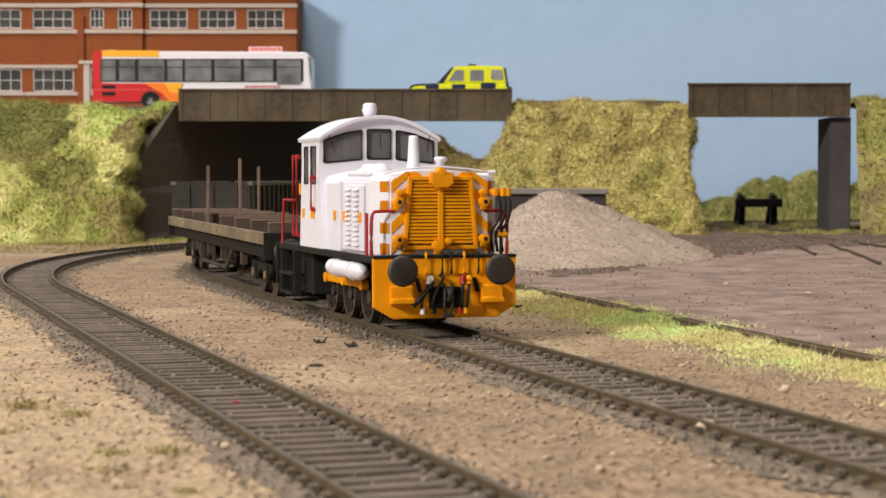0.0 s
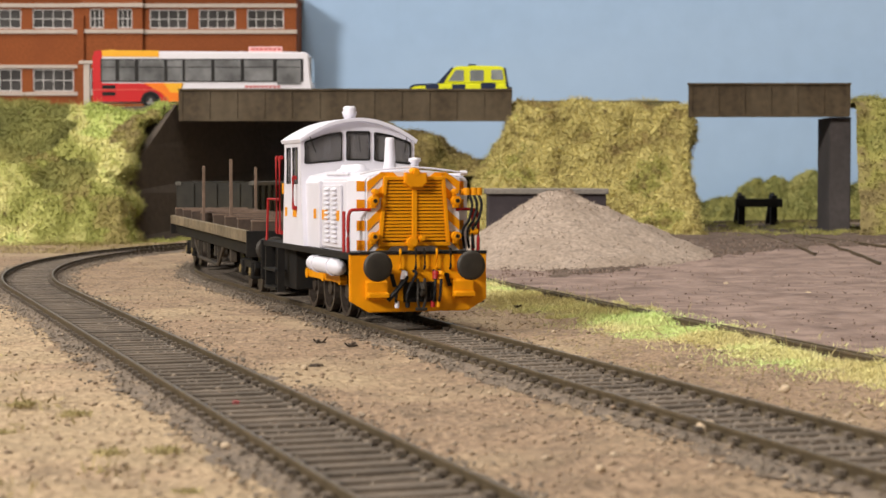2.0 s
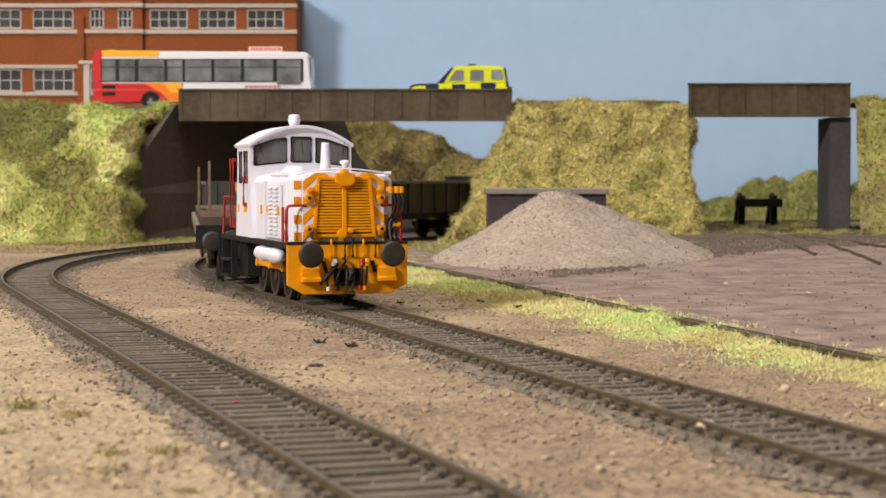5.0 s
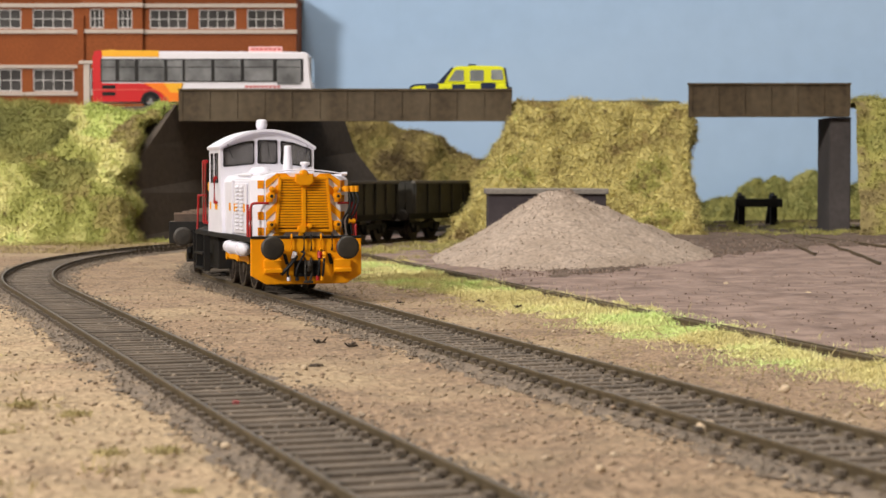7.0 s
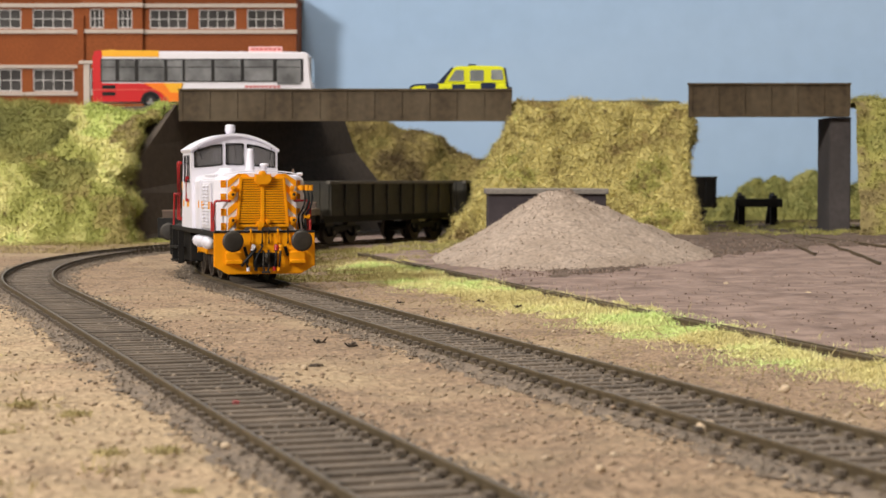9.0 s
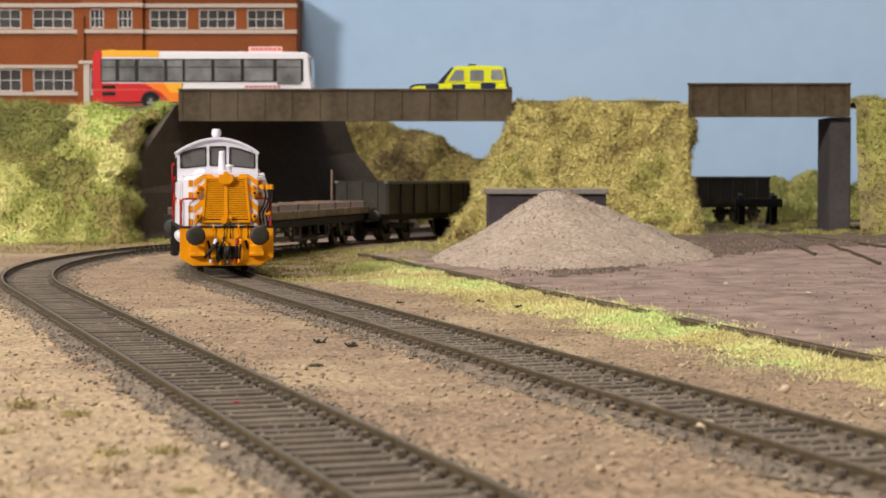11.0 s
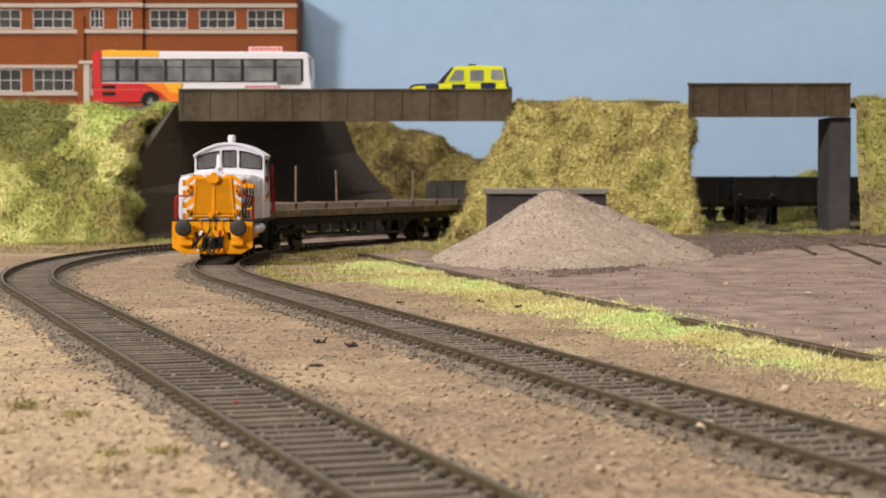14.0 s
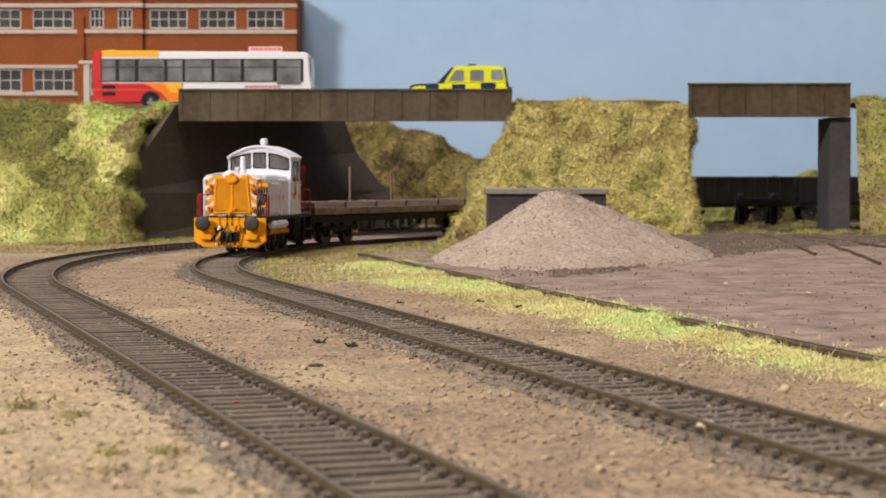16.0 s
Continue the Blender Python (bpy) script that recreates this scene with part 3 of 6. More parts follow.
    for s in (-1, 1):
        bm = bmesh.new()
        rod(bm, (0, s * 11.4, 14.3), (3.0, s * 11.4, 14.3), 1.7, 14)
        rod(bm, (3.0, s * 11.4, 14.3), (4.6, s * 11.4, 14.3), 1.2, 12)
        part("buffer_shank", bm, M_ORANGE, t)
        for x, d in ((5.3, 1), (-91.8, -1)):
            bm = bmesh.new()
            prof = [(x - d * 0.9, 3.2), (x - d * 0.7, 3.5), (x - d * 0.35, 3.5), (x - d * 0.1, 2.7), (x, 1.2), (x + d * 0.03, 0.05)]
            lathe_x(bm, prof, s * 11.4, 14.3, 24)
            part("buffer_head", bm, M_BUFFER, t, "dark round steel buffer head", smooth=True)
        bm = bmesh.new()
        rod(bm, (-86, s * 11.4, 14.3), (-91, s * 11.4, 14.3), 1.4, 12)
        part("buffer_shank", bm, M_BLACK, t)
        bm = bmesh.new()
        prism(bm, [(0, 11.0), (1.6, 10.4), (1.6, 8.2), (3.0, 7.8), (3.0, 7.0), (0, 6.4)], s * 8.0, s * 13.2, "y", 0.2)
        part("shunter_step", bm, M_ORANGE, t)
    # coupling, hoses
    bm = bmesh.new()
    for y in (-4.0, 2.6):
        box(bm, 0, 1.0, y, y + 1.4, 6.2, 9.8, 0.2)
    for z in (5.6, 9.4):
        box(bm, 0, 1.0, -4.0, 4.0, z, z + 1.0, 0.2)
    box(bm, 0, 0.3, -3.0, 3.0, 6.2, 9.8)
    part("coupling_plate", bm, M_BLACK, t)
    bm = bmesh.new()
    pipe(bm, bend([(0.5, 0, 9.5), (2.6, 0, 9.8), (3.4, 0, 8.8), (2.8, 0, 7.6), (2.0, 0, 7.8)]), 0.55)
    for y in (-0.9, 0.9):
        pipe(bm, bend([(1.6, y, 11.2), (2.2, y, 9.0), (2.2, y * 1.1, 6.5), (1.8, y * 0.6, 4.2)]), 0.35)
    box(bm, 1.6, 2.4, -1.4, 1.4, 3.6, 4.4, 0.15)
    part("screw_coupling", bm, M_BUFFER, t)
    for y, colour, kn in ((-5.6, M_HOSE, M_WHITE), (-3.0, M_HOSE, M_HOSE), (3.2, M_HOSE, M_RED), (4.6, M_HOSE, M_ORANGE)):
        bm = bmesh.new()
        k = 1 if y < 0 else 0.2
        pipe(bm, bend([(0.2, y + 1.5 * k, 13.0), (1.8, y + 1.8 * k, 12.4), (2.6, y, 9.5), (2.4, y - 0.8 * k, 6.8), (1.6, y - 0.3, 5.4)]), 0.36)
        h = part("brake_hose", bm, colour if colour is M_RED else M_HOSE, t)
        bm = bmesh.new()
        rod(bm, (1.6, y - 0.3, 5.9), (1.6, y - 0.3, 4.4), 0.55, 10)
        part("hose_coupling", bm, kn, h)
        if y != -3.0:
            bm = bmesh.new()
            rod(bm, (1.7, y + 1.6 * k, 12.9), (2.2, y + 1.0 * k, 11.0), 0.75, 10)
            rod(bm, (2.0, y + 1.4 * k, 12.2), (3.2, y + 1.4 * k, 12.4), 0.4, 8)
            part("hose_valve", bm, kn, h)
    bm = bmesh.new()
    pipe(bm, bend([(0.6, -3.4, 11.6), (2.4, -4.0, 11.2), (2.6, -6.0, 8.8), (2.0, -8.2, 6.2)]), 0.6)
    part("brake_hose", bm, M_HOSE, t)
    for y, e in ((6.2, 0.9), (-7.4, 0.9)):
        bm = bmesh.new()
        prism(bm, [(y, 12.4), (y + 1.0, 12.4), (y + 1.0 + e, 9.2), (y + e, 9.2)], 0.05, 0.3, "x")
        part("slot", bm, M_BLACK, t)
    for y in (-4.8, -1.0, 1.2, 4.2, 7.6):
        bm = bmesh.new()
        pipe(bm, [(0.6, y, 18.3), (0.8, y, 17.4), (0.8, y, 13.8), (0.2, y, 13.4)], 0.32)
        part("pipe_stub", bm, M_ORANGE if y in (-4.8, 4.2) else M_BLACK, t)
    # lamp cluster and cables on one front corner
    bm = bmesh.new()
    rod(bm, (-2, 12.0, 31.6), (-2, 16.4, 31.6), 0.8, 10)
    for y in (13.4, 15.2, 16.4):
        rod(bm, (-1.2, y, 30.8), (-1.2, y, 32.6), 0.85, 10)
    rod(bm, (-1, 14.0, 22), (-1, 16.0, 22), 0.8, 10)
    part("cable_bracket", bm, M_ORANGE, t)
    for y, e in ((13.8, 12.6), (15.0, 13.8), (16.2, 15.0)):
        bm = bmesh.new()
        pipe(bm, bend([(-1.2, y, 31.2), (0.2, y + 0.5, 28.5), (0.2, y - 0.3, 25), (-0.6, e - 0.4, 22.2), (-0.6, e, 18)]), 0.36)
        part("jumper_cable", bm, M_HOSE, t)
    # handrails
    for s in (-1, 1):
        bm = bmesh.new()
        pipe(bm, bend([(-1.0, s * 16.2, 17.3), (-1.0, s * 16.2, 24), (-1.0, s * 15.8, 26.9), (-1.0, s * 14.2, 27.4), (-1.2, s * 10.6, 27.4)], 4), 0.42)
        part("handrail", bm, M_RED, t, "red painted handrail")
        bm = bmesh.new()
        pipe(bm, [(-4.5, s * 16.2, 17.3), (-4.5, s * 16.2, 27.0)], 0.42)
        part("handrail", bm, M_RED, t)
        for x in (-46.5, -64.5, -68):
            bm = bmesh.new()
            top, low = (40.5, 20) if x != -46.5 else (35.0, 27)
            pipe(bm, [(x, s * 16.4, low), (x, s * 17.4, low), (x, s * 17.4, top), (x, s * 16.4, top)], 0.4)
            for z in (low, top):
                rod(bm, (x - 0.6, s * 17.0, z), (x + 0.6, s * 17.0, z), 0.6, 8)
            part("handrail", bm, M_RED, t)
        bm = bmesh.new()
        pipe(bm, [(-82.5, s * 16, 17), (-82.5, s * 16, 29), (-70, s * 16, 29)], 0.42)
        part("handrail", bm, M_RED, t)
    # cab
    bm = bmesh.new()
    arch = [-16.1 + 32.2 * i / 24 for i in range(25)]
    crown = [(y, 49.8 - 5.2 * (y / 16.1) ** 2) for y in arch]
    pieces = ([(-16.1, 17.2), (16.1, 17.2), (16.1, 38.8), (14.9, 38.8), (4.7, 39.7), (3.2, 39.8), (-3.2, 39.8), (-4.7, 39.7), (-14.9, 38.8), (-16.1, 38.8)],
              [(-16.1, 38.8), (-14.9, 38.8), (-14.9, 44.3), (-16.1, 44.6)], [(16.1, 44.6), (14.9, 44.3), (14.9, 38.8), (16.1, 38.8)],
              [(-4.7, 39.7), (-3.2, 39.8), (-3.2, 47.2), (-4.7, 47.0)], [(4.7, 47.0), (3.2, 47.2), (3.2, 39.8), (4.7, 39.7)],
              crown + [(14.9, 44.3), (9.0, 46.3), (4.7, 47.0), (3.2, 47.2), (-3.2, 47.2), (-4.7, 47.0), (-9.0, 46.3), (-14.9, 44.3)])
    for piece in pieces:
        prism(bm, piece, -44.1, -43.3, "x")
    cab = part("cab", bm, M_WHITE, t)
    bm = bmesh.new()
    for piece in pieces:
        prism(bm, piece, -64, -63.2, "x")
    part("cab_back_wall", bm, M_WHITE, cab)
    for s in (-1, 1):
        bm = bmesh.new()
        y0, y1 = min(s * 15.4, s * 16.1), max(s * 15.4, s * 16.1)
        for x0, x1, z0, z1 in ((-63.2, -44.1, 17.2, 33.5), (-63.2, -44.1, 43.0, 44.6), (-63.2, -61, 33.5, 43.0), (-57.6, -55, 33.5, 43.0), (-50.5, -44.1, 33.5, 43.0)):
            box(bm, x0, x1, y0, y1, z0, z1)
        part("cab_side_wall", bm, M_WHITE, cab)
    bm = bmesh.new()
    box(bm, -52, -46, -9, 9, 17.2, 36.5, 0.5)
    box(bm, -61, -57, -5, 5, 17.2, 30, 0.5)
    part("control_desk", bm, mat("desk_grey", (0.22, 0.21, 0.21), 0.6), cab)
    bm = bmesh.new()
    arch = [-16.7 + 33.4 * i / 24 for i in range(25)]
    roof = [(y, 50.9 - 6.0 * (y / 17) ** 2) for y in arch] + [(y * 0.98, 49.8 - 5.8 * (y / 17) ** 2) for y in reversed(arch)]
    prism(bm, roof, -66, -42.0, "x", 0.2)
    part("cab_roof", bm, M_WHITE, t)
    bm = bmesh.new()
    lathe_z(bm, [(0.05, 54.4), (1.3, 54.3), (1.9, 53.8), (1.7, 53.2), (2.1, 52.7), (1.7, 51.6), (1.2, 50.2)], -55, 0, 16)
    part("roof_vent", bm, M_WHITE, t, smooth=True)
    for x, d in ((-43.3, 1), (-64, -1)):
        for poly in ([(-14.9, 38.8), (-4.7, 39.7), (-4.7, 47.0), (-9.0, 46.3), (-14.9, 44.3)], [(-3.2, 39.8), (3.2, 39.8), (3.2, 47.2), (-3.2, 47.2)], [(14.9, 38.8), (4.7, 39.7), (4.7, 47.0), (9.0, 46.3), (14.9, 44.3)]):
            cx, cz = sum(p[0] for p in poly) / len(poly), sum(p[1] for p in poly) / len(poly)
            rim = [(x + d * 0.1, u, v) for u, v in soft_corners(poly, 0.5)]
            bm = bmesh.new()
            pipe(bm, rim + rim[:1], 0.26)
            fr = part("window_seal", bm, M_BLACK, cab)
            bm = bmesh.new()
            prism(bm, poly, x - d * 0.45, x - d * 0.3, "x")
            part("window_glazing", bm, M_CABGLASS, fr).visible_shadow = False
            bm = bmesh.new()
            pipe(bm, [(x + d * 0.7, cx * 1.42, cz + 2.6), (x + d * 0.7, cx * 1.3 + 0.5, cz - 1.6)], 0.12)
            part("wiper", bm, M_BLACK, fr)
    for s in (-1, 1):
        for x0, x1 in ((-61, -57.6), (-55, -50.5)):
            bm = bmesh.new()
            rim = [(x0, s * 16.15, 33.5), (x1, s * 16.15, 33.5), (x1, s * 16.15, 43.0), (x0, s * 16.15, 43.0), (x0, s * 16.15, 33.5)]
            pipe(bm, rim, 0.25)
            fr = part("window_seal", bm, M_BLACK, cab)
            bm = bmesh.new()
            box(bm, x0, x1, min(s * 15.7, s * 15.85), max(s * 15.7, s * 15.85), 33.5, 43.0)
            part("window_glazing", bm, M_CABGLASS, fr).visible_shadow = False
        bm = bmesh.new()
        box(bm, -56.2, -49.6, min(s * 16.1, s * 16.2), max(s * 16.1, s * 16.2), 18, 33.2, 0.05)
        part("cab_door", bm, M_WHITE, cab)
        bm = bmesh.new()
        box(bm, -67.5, -64.5, s * 15.0 - 1, s * 15.0 + 1, 30.5, 33.5, 0.3)
        part("tail_lamp", bm, M_ORANGE, t)
    # hood-top fittings
    bm = bmesh.new()
    lathe_z(bm, [(0.9, 45.0), (1.05, 44.9), (1.15, 44.2), (1.45, 38.5), (2.0, 36.4)], -20, -0.2, 16)
    part("exhaust_stack", bm, M_WHITE, t, "white tapered exhaust stack", smooth=True)
    bm = bmesh.new()
    for x, y in ((-24, -7.5), (-36, -6.0)):
        lathe_z(bm, [(0.05, 38.4), (2.0, 38.2), (2.2, 37.4), (3.2, 37.0), (3.2, 36.0)], x, y, 16)
    lathe_z(bm, [(0.05, 39.9), (1.4, 39.7), (1.5, 39.0), (0.9, 38.6), (1.0, 36.8)], -5.0, 1.6, 14)
    part("filler_cap", bm, M_WHITE, t, smooth=True)
    bm = bmesh.new()
    pipe(bm, bend([(-3, -12.6, 35.9), (-2.6, -8, 36.9), (-2.4, 0, 37.5), (-2.6, 8, 36.9), (-3, 12.8, 36.2)]), 0.24)
    rod(bm, (-3, 12.4, 36.2), (-3, 14.0, 36.2), 0.55, 8)
    rod(bm, (-26, -14.6, 35.8), (-6, -14.4, 35.8), 0.3, 6)
    rod(bm, (-26, 14.6, 35.8), (-6, 14.4, 35.8), 0.3, 6)
    part("grab_rail", bm, M_WHITE, t)
    # proportions: everything behind the front panel is drawn out to the true length
    for o in t.children_recursive:
        if o.name.startswith("wheel"):
            o.location.x *= LONG
            continue
        on_beam = o.name.split(".")[0] in ("pipe_stub", "beam_edge", "buffer_head", "buffer_shank", "front_beam", "brake_hose", "hose_valve", "hose_coupling")
        for v in o.data.vertices:
            nose = 0.0 if on_beam or v.co.z < 0.01715 else NOSE * min(max((v.co.x + 0.028) / 0.022, 0), 1)
            if v.co.z > 0.0175 and v.co.x < -0.0415:
                v.co.y *= 0.97
                if v.co.x > -0.0475:
                    v.co.x -= 0.0042
            if v.co.x < -0.0018:
                v.co.x = -0.0018 + (v.co.x + 0.0018) * LONG
            v.co.x -= nose
    return t, wheels


LONG = 1.20
NOSE = 0.0034


def ring(bm, y, r1, r2, w, sides=20):
    vs = []
    for k in range(sides):
        a = k * math.tau / sides
        c, s = math.cos(a), math.sin(a)
        vs.append([bm.verts.new((r * c, y + o, r * s)) for r, o in ((r1, -w / 2), (r1, w / 2), (r2, w / 2), (r2, -w / 2))])
    for k in range(sides):
        a, b = vs[k], vs[(k + 1) % sides]
        for i in range(4):
            bm.faces.new((a[i], a[(i + 1) % 4], b[(i + 1) % 4], b[i]))


def lathe_x(bm, prof, y, z, sides):
    rings = [[bm.verts.new((x, y + r * math.cos(k * math.tau / sides), z + r * math.sin(k * math.tau / sides))) for k in range(sides)] for x, r in prof]
    fs = [bm.faces.new(rings[0]), bm.faces.new(rings[-1])]
    for a, b in zip(rings, rings[1:]):
        for k in range(sides):
            fs.append(bm.faces.new((a[k], a[(k + 1) % sides], b[(k + 1) % sides], b[k])))
    bmesh.ops.recalc_face_normals(bm, faces=fs)


def lathe_z(bm, prof, x, y, sides):
    rings = [[bm.verts.new((x + r * math.cos(k * math.tau / sides), y + r * math.sin(k * math.tau / sides), z)) for k in range(sides)] for r, z in prof]
    fs = [bm.faces.new(rings[0]), bm.faces.new(rings[-1])]
    for a, b in zip(rings, rings[1:]):
        for k in range(sides):
            fs.append(bm.faces.new((a[k], a[(k + 1) % sides], b[(k + 1) % sides], b[k])))
    bmesh.ops.recalc_face_normals(bm, faces=fs)


LOCO, LOCO_WHEELS = loco()


def bogie(bm_parent, x, wheels, cover=None, label="black bogie frame"):
    t = bm_parent
    bm = bmesh.new()
    for y in (-11, 11):
        prism(bm, [(-17, 9.5), (17, 9.5), (17, 7.5), (13, 5), (7, 5), (4, 7), (-4, 7), (-7, 5), (-13, 5), (-17, 7.5)], y - 0.7, y + 0.7, "y", 0.2)
        for dx in (-11, 11):
            box(bm, dx - 2, dx + 2, y - 1.5, y + 1.5, 4.0, 9.0, 0.4)
    box(bm, -4, 4, -11, 11, 6.5, 10)
    bf = part("bogie", bm, M_BLACK, t, label)
    bf.matrix_basis = mpose(x, 0, 0)
    for y in (-12.7, 12.7):
        for dx in (-11, 11):
            bm = bmesh.new()
            rod(bm, (dx, y - 0.2, 6.2), (dx, y + 0.2, 6.2), 1.3, 10)
            part("axlebox_cover", bm, cover or M_WAGON, bf, "tan axlebox cover" if cover else "")
    for dx in (-11, 11):
        bm = bmesh.new()
        rod(bm, (0, -8, 0), (0, 8, 0), 0.9, 8)
        for y in (-8.3, 8.3):
            ring(bm, y, 6.0, 0.9, 2.4)
            ring(bm, y * 0.89, 6.7, 0.9, 0.6)
        w = part("wheelset", bm, M_STEEL, bf)
        w.matrix_basis = mpose(dx, 0, 6.0)
        wheels.append((w, 6.0))
    return bf


def flat_wagon():
    L = 236
    t = thing("flat_wagon", "weathered brown bogie bolster wagon with wooden stakes", "railway wagon", "train wagons")
    bm = bmesh.new()
    box(bm, -L, 0, -13, 13, 13.2, 16.5, 0.2)
    part("underframe", bm, M_BLACK, t)
    for s in (-1, 1):
        bm = bmesh.new()
        box(bm, -L, 0, min(s * 13, s * 14.5), max(s * 13, s * 14.5), 11.8, 15.2, 0.2)
        part("sole_bar", bm, M_BLACK, t)
        n = 13
        for i in range(n):
            bm = bmesh.new()
            box(bm, -L + i * L / n + 0.15, -L + (i + 1) * L / n - 0.15, min(s * 15.2, s * 16.8), max(s * 15.2, s * 16.8), 15.9, 19.4, 0.2)
            part("side_board", bm, M_WOOD, t)
        bm = bmesh.new()
        pipe(bm, [(-80, s * 13.5, 11.8), (-95, s * 13.5, 5.2), (-155, s * 13.5, 5.2), (-170, s * 13.5, 11.8)], 0.7)
        for x in (-95, -125, -155):
            box(bm, x - 0.5, x + 0.5, s * 13.5 - 0.5, s * 13.5 + 0.5, 5.2, 12)
        part("truss_rod", bm, M_WAGON, t)
        for x in (-64, -88, -108, -142, -162, -186):
            bm = bmesh.new()
            box(bm, x - 1.5, x + 1.5, s * 12.5 - 1, s * 12.5 + 1, 7.5, 12.5, 0.2)
            part("hanger", bm, M_WAGON, t)
    bm = bmesh.new()
    box(bm, -L + 0.5, -0.5, -15.2, 15.2, 16.5, 17.3)
    part("deck", bm, M_DECK, t)
    for x in (-2.2, -34, -66, -99, -137, -170, -202, -233.8):
        bm = bmesh.new()
        box(bm, x - 1.3, x + 1.3, -15.0, 15.0, 17.3, 22.0, 0.2)
        bol = part("bolster", bm, M_DECK, t)
        bm = bmesh.new()
        box(bm, x - 1.4, x + 1.4, -15.1, 15.1, 22.0, 22.5, 0.1)
        part("bolster_cap", bm, M_STAKE, bol, "worn paler top edge")
    for x, y, tilt, h in ((-81, -11, 0, 24), (-134, -14.4, 4, 22), (-178, 11, 0, 22)):
        bm = bmesh.new()
        box(bm, -0.52, 0.52, -0.5, 0.5, 0, h, 0.12)
        bm.transform(Matrix.Translation((x, y, 17.3)) @ Euler((0, radians(tilt), 0)).to_matrix().to_4x4())
        part("stake", bm, M_STAKE, t, "weathered wooden stake")
    for x, d in ((0, 1), (-L, -1)):
        bm = bmesh.new()
        box(bm, min(x, x - d * 1.2), max(x, x - d * 1.2), -16.8, 16.8, 11.6, 19.4, 0.2)
        part("headstock", bm, M_BLACK, t)
        for s in (-1, 1):
            bm = bmesh.new()
            rod(bm, (x, s * 11.4, 14.2), (x + d * 4.4, s * 11.4, 14.2), 1.3, 12)
            lathe_x(bm, [(x + d * 4.2, 3.2), (x + d * 4.8, 3.4), (x + d * 5.2, 2.6), (x + d * 5.4, 0.1)], s * 11.4, 14.2, 20)
            part("buffer", bm, M_BUFFER, t)
    wheels = []
    bogie(t, -34, wheels, M_AXLE)
    bogie(t, -L + 34, wheels, M_AXLE)
    return t, wheels


def hopper_wagon(up=1.2, paint=M_HOPPER, rail=(0.11, 0.10, 0.085), label="grimy grey steel open box wagon on bogies"):
    L = 139
    t = thing("open_wagon", label, "railway wagon", "train wagons")
    bm = bmesh.new()
    box(bm, -L + 2, -2, -13, 13, 11.5, 15.5, 0.2)
    part("underframe", bm, M_BLACK, t)
    for s in (-1, 1):
        bm = bmesh.new()
        box(bm, -L + 2, -2, min(s * 15.2, s * 16.2), max(s * 15.2, s * 16.2), 15, 31.5 + up)
        side = part("side_panel", bm, paint, t)
        for i in range(10):
            x = -L + 3.5 + i * (L - 7) / 9
            bm = bmesh.new()
            box(bm, x - 0.8, x + 0.8, min(s * 16.2, s * 17.2), max(s * 16.2, s * 17.2), 15, 31 + up)
            part("side_post", bm, paint, side)
        bm = bmesh.new()
        box(bm, -L + 1.5, -1.5, min(s * 14.8, s * 17.4), max(s * 14.8, s * 17.4), 30.6 + up, 32.2 + up, 0.2)
        part("top_rail", bm, mat("dusty_top_rail" if up < 2 else "black_top_rail", rail, 0.8, vary=0.25), side, "worn top rail")
    for x in (-L + 2, -3):
        bm = bmesh.new()
        box(bm, x, x + 1, -15.2, 15.2, 15, 31.8 + up)
        for y in (-10, 0, 10):
            box(bm, x - 0.6, x + 1.6, y - 0.8, y + 0.8, 15, 31 + up)
        part("end_panel", bm, paint, t)
    bm = bmesh.new()
    box(bm, -L + 3, -3, -15.2, 15.2, 15.5, 16.5)
    part("wagon_floor", bm, M_WAGON, t)
    for x, d in ((-2, 1), (-L + 2, -1)):
        for s in (-1, 1):
            bm = bmesh.new()
            rod(bm, (x, s * 11.4, 14.0), (x + d * 4.4, s * 11.4, 14.0), 1.3, 12)
            lathe_x(bm, [(x + d * 4.2, 3.2), (x + d * 4.8, 3.4), (x + d * 5.2, 2.6), (x + d * 5.4, 0.1)], s * 11.4, 14.0, 16)
            part("buffer", bm, M_BUFFER, t)
    wheels = []
    bogie(t, -24, wheels)
    bogie(t, -L + 24, wheels)
    return t, wheels


FLAT, FLAT_WHEELS = flat_wagon()
HOPPER, HOPPER_WHEELS = hopper_wagon()
TALL, TALL_WHEELS = hopper_wagon(4.0, M_TALL_SIDE, (0.018, 0.016, 0.013), "black steel open box wagon on bogies")
HOPPERS = [HOPPER, copy_thing(HOPPER, Matrix()), TALL, copy_thing(TALL, Matrix())]

# ---- planting and loose ground ----


